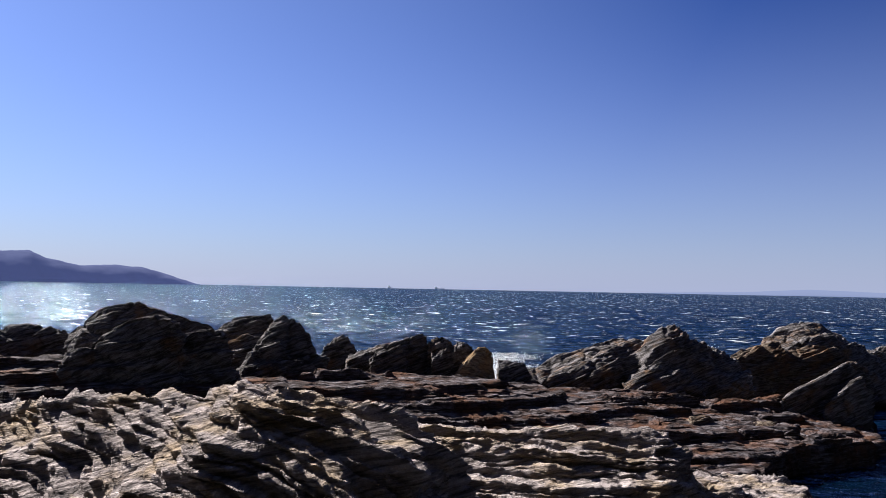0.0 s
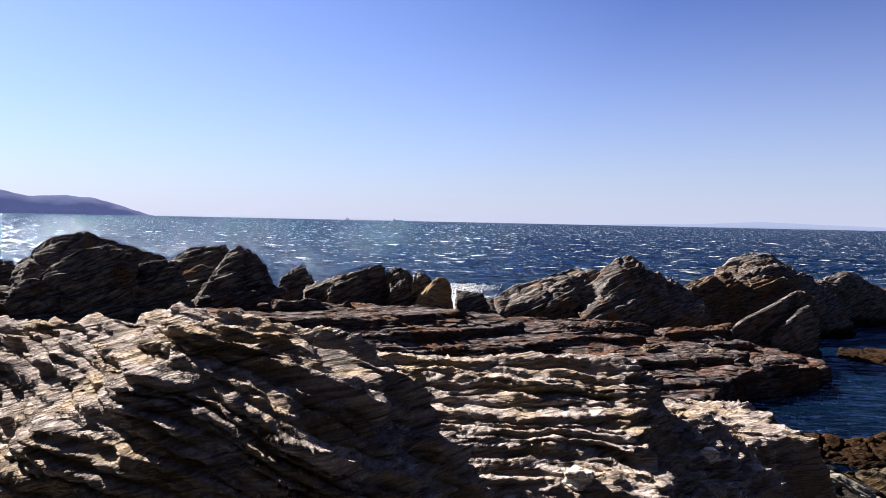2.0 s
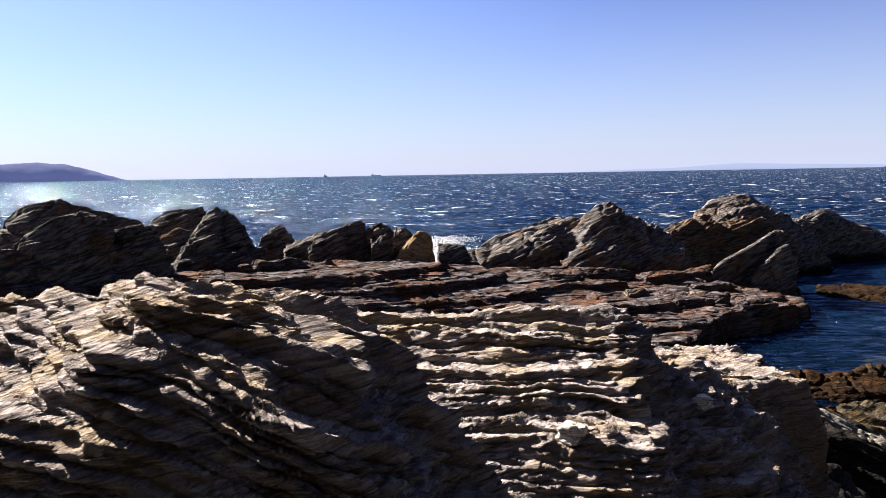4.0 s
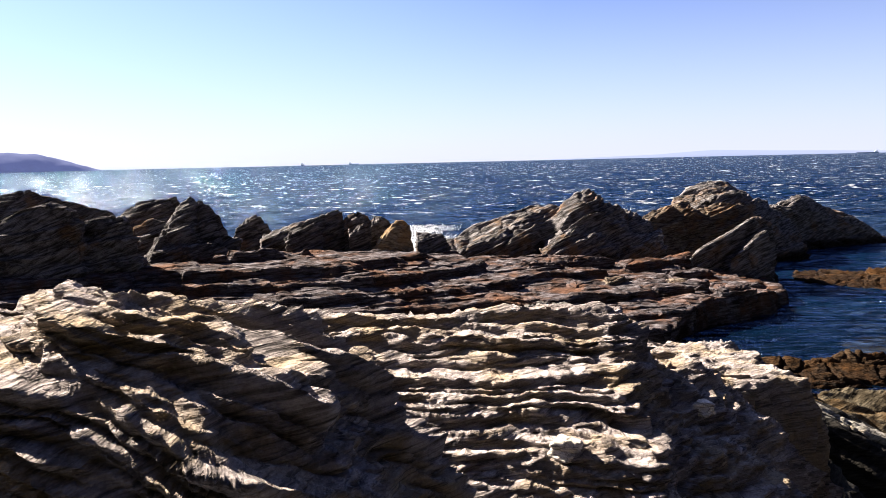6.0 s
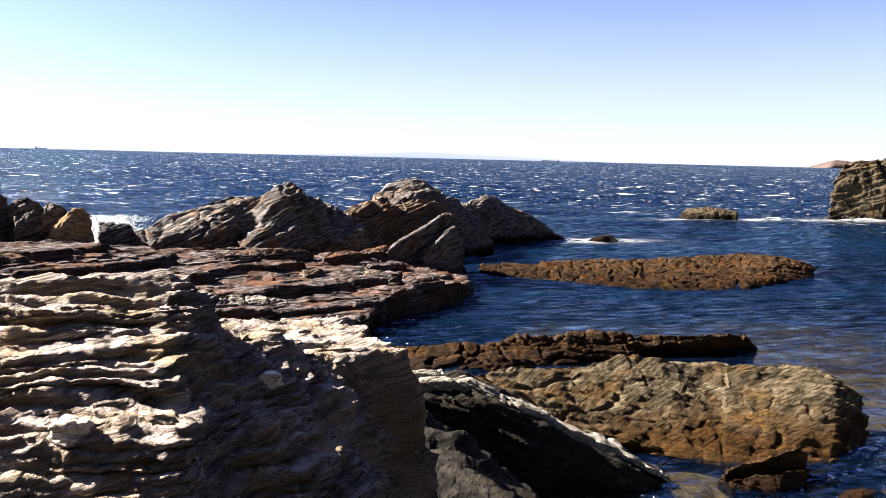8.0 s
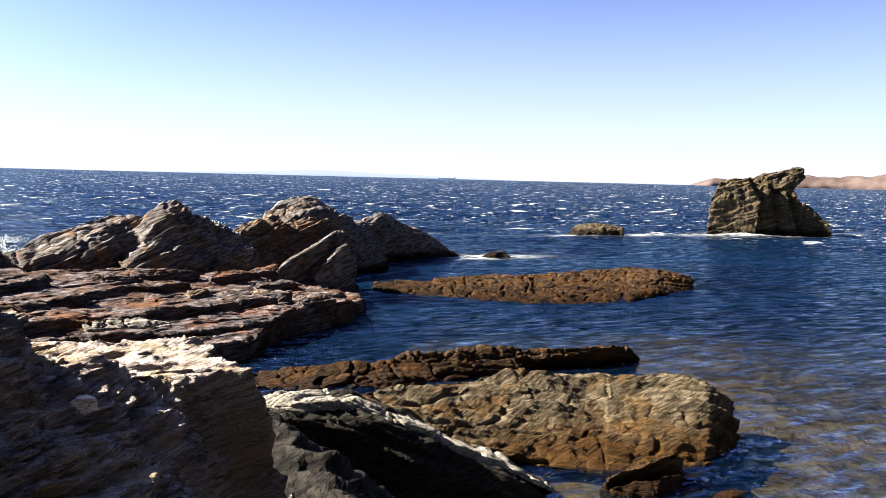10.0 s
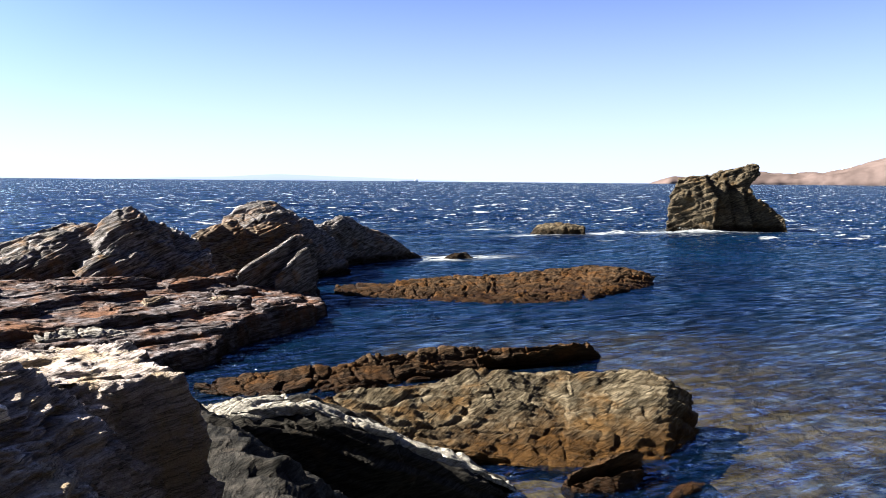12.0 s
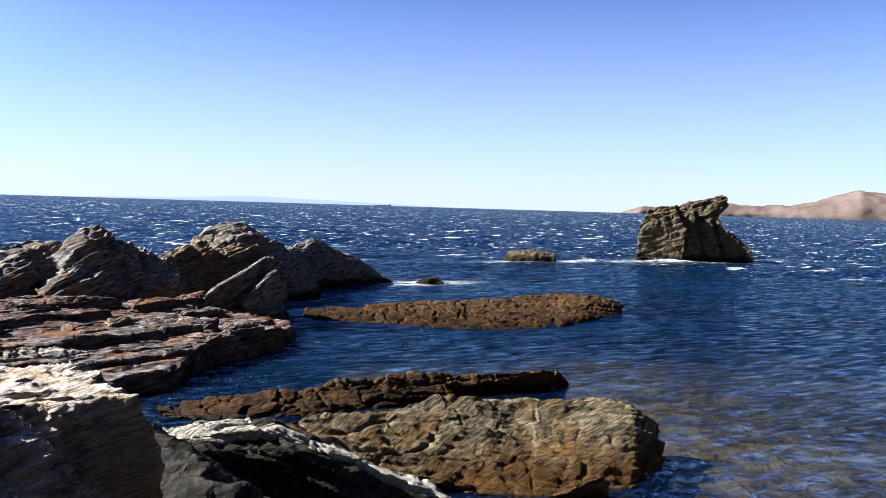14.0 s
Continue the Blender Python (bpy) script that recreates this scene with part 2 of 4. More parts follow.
PALE = rock_material("pale_schist", (0.48, 0.424, 0.416), (0.258, 0.226, 0.222), (0.06, 0.0517, 0.0515), (0.36, 0.285, 0.205), 0.16, (0, 12, 0), 0.53, bump=3.0, crack=0.25)
SHELF = rock_material("brown_shelf_rock", (0.149, 0.137, 0.149), (0.0512, 0.0378, 0.0372), (0.00995, 0.00842, 0.00944), (0.106, 0.0556, 0.0361), 0.9, (0, 4, 0), 0.53, bump=1.5)
GREY = rock_material("grey_brown_rock", (0.224, 0.211, 0.222), (0.0717, 0.0658, 0.0641), (0.0126, 0.0116, 0.0122), (0.18, 0.111, 0.0641), 0.9, (15, 25, 0), 0.6, wet=(0.25, (0.018, 0.011, 0.006)), bump=1.5)
REEF = rock_material("olive_reef_rock", (0.145, 0.122, 0.088), (0.06, 0.048, 0.031), (0.0085, 0.0067, 0.0048), (0.085, 0.05, 0.02), 0.7, (0, 25, 10), 0.55, wet=(0.24, (0.05, 0.025, 0.007)), bump=1.5, crack=0.15)
WEED = rock_material("brown_weed_rock", (0.0692, 0.0452, 0.0275), (0.0254, 0.0159, 0.00909), (0.00507, 0.00378, 0.00273), (0.0532, 0.0255, 0.00909), 0.6, (0, 16, 0), 0.52, wet=(0.16, (0.016, 0.007, 0.0025)), bump=1.6)
# one schist in two colours: sunlit for the cap, shaded for face and flank
LIT_RIM = rock_material("sunlit_schist", (0.24, 0.227, 0.208), (0.151, 0.143, 0.127), (0.0505, 0.0468, 0.0417), (0.177, 0.151, 0.113), 0.2, (8, 14, 0), 0.64)
SHADED = rock_material("shaded_schist", (0.03, 0.027, 0.024), (0.011, 0.0105, 0.0095), (0.004, 0.0037, 0.0034), (0.03, 0.021, 0.013), 0.4, (8, 14, 0), 0.64)
RUST = rock_material("rust_stained_rock", (0.176, 0.149, 0.121), (0.077, 0.055, 0.0418), (0.0176, 0.0114, 0.0088), (0.143, 0.0825, 0.044), 0.7, (0, 10, 0), 0.54, bump=1.3)
SLATE = rock_material("pale_grey_slab", (0.25, 0.235, 0.225), (0.12, 0.112, 0.105), (0.02, 0.018, 0.017), (0.16, 0.12, 0.09), 0.5, (0, 6, 0), 0.6, bump=1.3)
OCHRE = rock_material("ochre_rock", (0.328, 0.251, 0.16), (0.21, 0.155, 0.0979), (0.0819, 0.0601, 0.041), (0.273, 0.167, 0.0797), 0.5, (60, 10, 0), 0.5)
STACK = rock_material("dark_brown_rock", (0.0999, 0.0819, 0.0585), (0.0374, 0.0304, 0.0211), (0.00702, 0.00585, 0.00468), (0.0702, 0.0468, 0.0234), 1.0, (20, 15, 0), 0.58, wet=(0.3, (0.016, 0.011, 0.006)), bump=2.0)
# very dark, so that the added slope behind bounces little light
BLOCKER = rock_material("sky_blocker", (0.035, 0.0315, 0.0175), (0.0192, 0.0175, 0.0098), (0.0105, 0.00945, 0.0063), (0.035, 0.0245, 0.0158), 3.0, (0, 0, 0), 0.6)
SUNLIT_KNOB = rock_material("sunlit_white", (0.78, 0.73, 0.66), (0.62, 0.56, 0.48), (0.4, 0.35, 0.29), (0.6, 0.5, 0.38), 0.06, (0, 0, 0), 0.66)
SAND = rock_material("sea_bed", (0.156, 0.114, 0.066), (0.096, 0.066, 0.036), (0.036, 0.024, 0.012), (0.048, 0.03, 0.012), 0.8, (0, 0, 0), 0.5)


# ---- sea bed, sea ----
def polar(centre, a0, a1, n_a, r0, r1, n_r):
    a = np.radians(np.linspace(a0, a1, n_a))[None, :]
    r = np.geomspace(r0, r1, n_r)[:, None]
    return centre[0] + r * np.sin(a), centre[1] + r * np.cos(a), r + 0 * a


def bed_height(x, y):
    """The sea bed: shallow in the cove, deep outside."""
    d = np.hypot((x - 3.0) / 1.4, y - 4.0)
    p = np.stack([x, y, 0 * x], -1).reshape(-1, 3)
    rough = fbm(p * 0.55, 4, 60).reshape(x.shape) + 0.35 * fbm(p * 2.2, 3, 66).reshape(x.shape)
    fade = np.clip(1.3 - d / 30, 0, 1)
    return -0.12 - 0.06 * np.clip(d - 1.0, 0, 8) - 0.12 * np.clip(d - 9, 0, 30) + 0.13 * rough * fade


def build_bed():
    x, y, r = polar((0.5, 0), -110, 130, 320, 1.0, 4700, 260)
    z = bed_height(x, y)
    thing("sea_bed", np.stack([x, y, z], -1), SAND, "brown stony sea bed under shallow water", "ground", "structure")


build_bed()


def sea_material():
    mat, nodes, links, bsdf = node_material("sea_water")
    coord = nodes.new("ShaderNodeTexCoord")
    out = nodes["Material Output"]

    def noise_at(scale, stretch, detail, rough=0.55):
        m = nodes.new("ShaderNodeMapping")
        m.inputs["Rotation"].default_value = (0, 0, radians(-14))
        m.inputs["Scale"].default_value = stretch
        links.new(coord.outputs["Object"], m.inputs["Vector"])
        n = nodes.new("ShaderNodeTexNoise")
        n.inputs["Scale"].default_value = scale
        n.inputs["Detail"].default_value = detail
        n.inputs["Roughness"].default_value = rough
        links.new(m.outputs["Vector"], n.inputs["Vector"])
        return n.outputs["Fac"]

    def attr(name):
        a = nodes.new("ShaderNodeAttribute")
        a.attribute_name = name
        return a.outputs["Fac"]

    def math_node(op, a, b):
        m = nodes.new("ShaderNodeMath")
        m.operation = op
        m.use_clamp = op == "MULTIPLY"
        for k, v in enumerate((a, b)):
            if isinstance(v, (int, float)):
                m.inputs[k].default_value = v
            else:
                links.new(v, m.inputs[k])
        return m.outputs["Value"]

    def band(v, lo, hi, a=0.0, b=1.0):
        r = nodes.new("ShaderNodeMapRange")
        for key, val in (("From Min", lo), ("From Max", hi), ("To Min", a), ("To Max", b)):
            r.inputs[key].default_value = val
        links.new(v, r.inputs["Value"])
        return r.outputs["Result"]

    bump = None
    for scale, stretch, detail, dist in ((0.45, (0.5, 1, 1), 5, 0.9), (2.6, (0.6, 1, 1), 4, 0.35), (14, (0.7, 1, 1), 3, 0.06)):
        b = nodes.new("ShaderNodeBump")
        b.inputs["Strength"].default_value = 0.9
        b.inputs["Distance"].default_value = dist
        links.new(noise_at(scale, stretch, detail), b.inputs["Height"])
        if bump:
            links.new(bump, b.inputs["Normal"])
        bump = b.outputs["Normal"]
    deep = ramp(nodes, [(0.35, (0.0002, 0.0018, 0.0065)), (0.65, (0.0007, 0.0054, 0.0155))])
    links.new(noise_at(0.35, (0.4, 1, 1), 4), deep.inputs["Fac"])
    body = nodes.new("ShaderNodeBsdfDiffuse")
    links.new(deep.outputs["Color"], body.inputs["Color"])
    links.new(bump, body.inputs["Normal"])
    clear = nodes.new("ShaderNodeBsdfTransparent")
    clear.inputs["Color"].default_value = (0.72, 0.78, 0.74, 1)
    mix1 = nodes.new("ShaderNodeMixShader")
    links.new(band(attr("depth"), 0.08, 0.6, 0.75, 0.0), mix1.inputs["Fac"])
    links.new(body.outputs["BSDF"], mix1.inputs[1])
    links.new(clear.outputs["BSDF"], mix1.inputs[2])
    gloss = nodes.new("ShaderNodeBsdfGlossy")
    gloss.inputs["Roughness"].default_value = 0.12
    gloss.inputs["Color"].default_value = (0.66, 0.83, 1.0, 1)
    links.new(bump, gloss.inputs["Normal"])
    fres = nodes.new("ShaderNodeFresnel")
    fres.inputs["IOR"].default_value = 1.33
    links.new(bump, fres.inputs["Normal"])
    mix2 = nodes.new("ShaderNodeMixShader")
    sheen = math_node("ADD", band(noise_at(3.0, (0.35, 1, 1), 6, 0.65), 0.38, 0.66, 0.03, 0.2), band(noise_at(9.0, (0.3, 1, 1), 4, 0.6), 0.46, 0.66, 0.0, 0.5))
    links.new(math_node("MULTIPLY", fres.outputs["Fac"], sheen), mix2.inputs["Fac"])
    links.new(mix1.outputs["Shader"], mix2.inputs[1])
    links.new(gloss.outputs["BSDF"], mix2.inputs[2])
    foam = nodes.new("ShaderNodeBsdfDiffuse")
    foam.inputs["Color"].default_value = (0.5, 0.53, 0.55, 1)
    streak = band(noise_at(1.1, (0.4, 1.0, 1), 8, 0.7), 0.605, 0.67)
    fleck = band(noise_at(3.4, (0.4, 1.0, 1), 6, 0.75), 0.6, 0.67, 0.0, 0.8)
    caps = math_node("MULTIPLY", math_node("MAXIMUM", streak, math_node("MULTIPLY", fleck, 0.75)), attr("chop"))
    surf = math_node("MULTIPLY", band(noise_at(3.0, (0.6, 1, 1), 7, 0.7), 0.42, 0.62), attr("surf"))
    mix3 = nodes.new("ShaderNodeMixShader")
    links.new(math_node("MAXIMUM", caps, surf), mix3.inputs["Fac"])
    links.new(mix2.outputs["Shader"], mix3.inputs[1])
    links.new(foam.outputs["BSDF"], mix3.inputs[2])
    links.new(mix3.outputs["Shader"], out.inputs["Surface"])
    return mat


SEA = sea_material()

SURF = [(-1.5, 16.5, 3.4, 1.5), (-5.0, 14.5, 2.0, 1.0), (3.2, 17.5, 1.6, 0.8), (25.2, 22.0, 3.0, 0.8), (21.0, 22.4, 3.5, 0.35), (17.9, 22.4, 1.6, 0.5), (10.0, 16.6, 1.0, 0.4)]


def build_sea():
    x, y, r = polar((0.5, 0), -62, 84, 520, 1.8, 4600, 760)
    p = np.stack([x, y, 0 * x], -1).reshape(-1, 3)
    chop = np.clip((np.hypot(p[:, 0] - 3, p[:, 1] - 5) - 9) / 25, 0.1, 1)
    far = np.clip(p[:, 1] / 15, 0.2, 1)
    h = 0.22 * perlin(p * (0.12, 0.3, 1), 3) + 0.14 * perlin(p * (0.4, 0.9, 1), 4) + 0.06 * perlin(p * (1.1, 2.4, 1), 5) + (0.018 * perlin(p * (2.5, 6, 1), 6) + 0.006 * perlin(p * (6, 13, 1), 7)) / chop
    p[:, 2] = h * chop * far - 0.02
    surf = np.zeros(len(p))
    for sx, sy, wx, wy in SURF:
        surf = np.maximum(surf, np.exp(-((p[:, 0] - sx) / wx) ** 2 - ((p[:, 1] - sy) / wy) ** 2))
    ob = thing("sea", p.reshape(*x.shape, 3), SEA, "wind-roughened deep blue sea with whitecaps and clear shallows", "sea", "structure")
    for name, v in (("depth", -bed_height(x, y).ravel()), ("chop", np.clip((chop - 0.4) / 0.5, 0, 1)), ("surf", surf)):
        a = ob.data.attributes.new(name, "FLOAT", "POINT")
        a.data.foreach_set("value", np.ascontiguousarray(v, dtype=np.float32))


build_sea()


# slope added out of view to keep sky light off the rocks
def build_blocker():
    x, y = np.meshgrid(np.linspace(-40, 60, 260), np.linspace(-60, -1.2, 160))
    p = np.stack([x.ravel(), y.ravel(), 0 * x.ravel()], -1)
    p[:, 2] = 0.9 + 1.25 * np.clip(-1.2 - p[:, 1], 0, 16) - 0.02 * np.clip(-18 - p[:, 1], 0, 60) + 1.1 * fbm(p * 0.14, 4, 33) * np.clip(-p[:, 1] - 1, 0, 6) / 6
    p[:, 2] -= 1.0 * np.clip(-p[:, 0] - 16, 0, 30)
    thing("unseen_slope", p.reshape(*x.shape, 3), BLOCKER, "unseen dark slope added behind the rocks to cut sky light", "ground", "structure")


build_blocker()


# ---- rocks ----
def ridge_rock(name, crest, front, back, base, material, label, n=(160, 90), beds=((0.2, 0.1, 1), 5.0, 0.8), relief=0.075, lump=0.15, seed=1, power=0.36, lean=0.0, category="rock", group="", cut=(0.36, 0.9), parent=None):
    """A rock under a crest line of (x, y, height): its flanks fall to the base, front and back metres away."""
    c = np.array(crest, dtype=float)
    axis = c[-1, :2] - c[0, :2]
    axis /= np.linalg.norm(axis)
    away = np.array([-axis[1], axis[0]])
    first, last = c[0].copy(), c[-1].copy()
    first[:2] -= axis * 0.25 * front
    last[:2] += axis * 0.25 * front
    first[2] = last[2] = base
    c = np.vstack([first, c, last])
    d = np.concatenate([[0], np.cumsum(np.linalg.norm(np.diff(c, axis=0), axis=1))])
    t = np.linspace(0, d[-1], n[0])
    line = np.stack([np.interp(t, d, c[:, k]) for k in range(3)], -1)
    rise = line[:, 2] - base
    wide = np.sqrt(np.clip(rise / max(rise.max(), 1e-6), 0.02, 1))
    v = np.linspace(0, np.pi, n[1])
    off = np.where(v < np.pi / 2, -front * np.sign(np.cos(v)) * np.abs(np.cos(v)) ** 0.9, back * np.abs(np.cos(v)) ** 0.9)
    up = np.sin(v) ** power
    g = np.zeros((n[0], n[1], 3))
    shift = off[None, :] * wide[:, None] + lean * rise[:, None] * up[None, :]
    g[..., :2] = line[:, None, :2] + shift[..., None] * away
    g[..., 2] = base + rise[:, None] * up[None, :]
    q = g.reshape(-1, 3)
    nor = -grid_normals(g).reshape(-1, 3)
    if (nor[:, 2]).mean() < 0:
        nor = -nor
    size = max(rise.max(), 0.3)
    disp = lump * size * (0.6 * billow(q * (1.5 / size), 4, seed) + 0.5 * fbm(q * (0.9 / size), 2, seed + 30)) + 0.35 * relief * bed(q, *beds, seed=seed + 9, warp=0.12)
    disp += 1.5 * relief * blocks(q, beds[0], cut[0], cut[1], seed + 2) + 0.6 * relief * blocks(q, beds[0], cut[0] * 0.37, cut[1] * 0.5, seed + 4)
    q = q + nor * disp[:, None]
    ob = thing(name, q.reshape(g.shape)[::-1], material, label, "" if parent else category, "", group)
    if parent:
        ob.parent = parent
    return ob


def hull_rock(name, corners, material, label, fine=22, relief=0.05, normal=(-0.5, 0.15, 1), cut=(0.2, 0.6), seed=1, category="rock", group="", parent=None, lump=0.06, soft=None):
    """An angular rock: the hull of a few corners, its faces broken up by beds and joints."""
    bm = bmesh.new()
    for c in corners:
        bm.verts.new(c)
    bmesh.ops.convex_hull(bm, input=bm.verts)
    bmesh.ops.triangulate(bm, faces=bm.faces)
    tris = np.array([[v.co[:] for v in f.verts] for f in bm.faces])
    bm.free()
    i, j = np.meshgrid(np.arange(fine + 1), np.arange(fine + 1), indexing="ij")
    keep = (i + j) <= fine
    number = np.full(i.shape, -1)
    number[keep] = np.arange(keep.sum())
    w = np.stack([fine - i[keep] - j[keep], i[keep], j[keep]], -1) / fine
    up = [(number[a, b], number[a + 1, b], number[a, b + 1]) for a in range(fine) for b in range(fine - a)]
    down = [(number[a + 1, b], number[a + 1, b + 1], number[a, b + 1]) for a in range(fine) for b in range(fine - a - 1)]
    local = np.array(up + down)
    verts = np.einsum("kc,tcx->tkx", w, tris).reshape(-1, 3)
    faces = np.concatenate([local + k * keep.sum() for k in range(len(tris))])
    mid = np.mean(corners, axis=0)
    key, back = np.unique(np.round(verts, 4), axis=0, return_inverse=True)
    verts, faces = key, back.reshape(-1)[faces]
    ends = np.concatenate([faces[:, (0, 1)], faces[:, (1, 2)], faces[:, (2, 0)]])
    count = np.bincount(ends[:, 0], minlength=len(verts))[:, None]
    for _ in range(fine // 6 if soft is None else soft):
        near = np.stack([np.bincount(ends[:, 0], verts[ends[:, 1], k], len(verts)) for k in range(3)], -1)
        verts = 0.4 * verts + 0.6 * near / np.maximum(count, 1)
    out = verts - mid
    size = np.linalg.norm(out, axis=1).mean()
    out /= np.maximum(np.linalg.norm(out, axis=1, keepdims=True), 1e-6)
    d = relief * (1.6 * blocks(verts, normal, cut[0], cut[1], seed) + 0.7 * blocks(verts, normal, cut[0] * 0.35, cut[1] * 0.5, seed + 3)) + 0.25 * relief * fbm(verts * 6, 4, seed) + lump * size * billow(verts * (1.4 / size), 3, seed + 8)
    ob = new(name, mesh_of(name, verts + out * d[:, None], faces))
    ob.data.materials.append(material)
    if parent:
        ob.parent = parent
        return ob
    return tagged(ob, label, category, group)


def lump(y, front, back, base, crest, bulge=0.55):
    """Corners of one block: a crest of (x, height) at y, a bulging front, a foot before and behind it."""
    c = np.array(crest)
    x0, x1, cx = c[:, 0].min(), c[:, 0].max(), c[:, 0].mean()
    w, peak = x1 - x0, c[c[:, 1].argmax()]
    out = [(x, y, z) for x, z in c]
    near = lambda x: y - front * (1.0 - 0.85 * (x - x0) / w)
    out += [(cx + (x - cx) * 0.92, near(x) + 0.2 * front, base + (z - base) * (0.45 + 0.55 * bulge)) for x, z in (c[1:-1:2] if len(c) > 5 else c[1:-1])]
    out += [(x, near(x), base) for x in (x0 + 0.1 * w, cx, x1 - 0.06 * w)]
    out += [(x0 + 0.1 * w, y + back, base), (x1 - 0.1 * w, y + back, base), (peak[0], y + back * 0.5, base + (peak[1] - base) * 0.86)]
    return out


def sheer(crest, out_by=0.14, back=0.5, drop=0.07):
    """Corners of a block that falls sheer below its crest of (x, y, height) and slopes away behind it by drop."""
    out = list(crest) + [(x + 0.1 * out_by, y - 0.62 * out_by, z - 0.27 * out_by) for x, y, z in crest] + [(x + 0.2 * out_by, y - 0.95 * out_by, z - 0.7 * out_by) for x, y, z in crest] + [(x + 0.2 * out_by, y - out_by, -0.5) for x, y, z in crest]
    return out + [(x + 0.1, y + back, z - drop) for x, y, z in crest] + [(x + 0.1, y + back, -0.5) for x, y, z in crest]


def saw(p, s, step, seed, along=2.5, top=0.86):
    """Beds with overhanging lips: each one stands out most at its upper edge, by its own ragged amount. About 0 to 1."""
    k = s / step
    layer = np.floor(k)
    f = k - layer
    own = 0.25 + 0.75 * cell_random(layer, layer * 0 + seed)
    q = np.stack([p[:, 0] * along, p[:, 1] * along, p[:, 2] * along * 0.5 + layer * 3.7], -1)
    ragged = np.clip(0.62 + 0.75 * fbm(q, 3, seed + 5), 0, 1.4)
    return own * ragged * np.where(f < top, f / top, (1 - f) / (1 - top))


def crag(name, lumps, material, label, voxel, normal, seed, relief=1.0, category="rock", parent=None, joints=0.7, rough=1.0):
    """A rock of one or more angular blocks grown together, broken up by bedding lips, joints and pits."""
    bm = bmesh.new()
    for corners in lumps:
        bmesh.ops.convex_hull(bm, input=[bm.verts.new(c) for c in corners])
    me = bpy.data.meshes.new(name)
    bm.to_mesh(me)
    bm.free()
    ob = new(name, me)
    mod = ob.modifiers.new("union", "REMESH")
    mod.mode, mod.voxel_size = "VOXEL", voxel
    solid = bpy.data.meshes.new_from_object(ob.evaluated_get(bpy.context.evaluated_depsgraph_get()))
    ob.modifiers.clear()
    v = np.zeros(len(solid.vertices) * 3)
    solid.vertices.foreach_get("co", v)
    v = v.reshape(-1, 3)
    loops = np.zeros(len(solid.loops), dtype=np.int32)
    solid.loops.foreach_get("vertex_index", loops)
    faces = loops.reshape(-1, 4)
    bpy.data.meshes.remove(solid)
    high = v[:, 2].max() - v[:, 2].min()
    ends = np.concatenate([faces[:, (0, 1)], faces[:, (1, 2)], faces[:, (2, 3)], faces[:, (3, 0)]])
    count = np.maximum(np.bincount(ends[:, 0], minlength=len(v)), 1)[:, None]
    for _ in range(3):
        v = 0.4 * v + 0.6 * np.stack([np.bincount(ends[:, 0], v[ends[:, 1], k], len(v)) for k in range(3)], -1) / count
    fn = np.cross(v[faces[:, 2]] - v[faces[:, 0]], v[faces[:, 3]] - v[faces[:, 1]])
    nor = np.stack([sum(np.bincount(faces[:, c], fn[:, k], len(v)) for c in range(4)) for k in range(3)], -1)
    for _ in range(4):
        nor = 0.4 * nor + 0.6 * np.stack([np.bincount(ends[:, 0], nor[ends[:, 1], k], len(v)) for k in range(3)], -1) / count
    nor /= np.maximum(np.linalg.norm(nor, axis=1, keepdims=True), 1e-9)
    b = np.array(normal, dtype=float)
    b /= np.linalg.norm(b)
    size = min(max(high, 0.25), 1.3)
    s = v @ b + 0.045 * size * fbm(v * (2.0 / size), 3, seed + 20)
    grow = size ** 0.6 * relief
    d = 0.03 * rough * size * (fbm(v * (1.6 / size), 2, seed) + 0.5 * billow(v * (2.6 / size), 2, seed + 7))
    d += grow * (0.085 * saw(v, s, 0.2 * size ** 0.7, seed + 1, 1.0) + 0.045 * saw(v, s + 0.02, 0.075 * size ** 0.5, seed + 2, 1.6) + 0.018 * saw(v, s, 0.03, seed + 3, 3.0)) - 0.055 * grow
    for scale, deep, thin in ((1.1, 0.07, 0.035), (2.6, 0.035, 0.06)):
        q = v * (scale / size) + b * (v @ b)[:, None] * 0.4
        d -= joints * deep * grow * np.exp(-(perlin(q, seed + 60) / thin) ** 2)
    d += 0.007 * fbm(v * 12, 4, seed + 9)
    final = mesh_of(name, v + nor * d[:, None], faces)
    final.materials.append(material)
    ob.data = final
    bpy.data.meshes.remove(me)
    if parent:
        ob.parent = parent
        return ob
    return tagged(ob, label, category)


# shelf of rock behind the near outcrop
def shelf_edge(y):
    """Where the shelf breaks off into the pool."""
    return np.minimum(2.15 + 1.02 * (y - 7.84), 4.5)


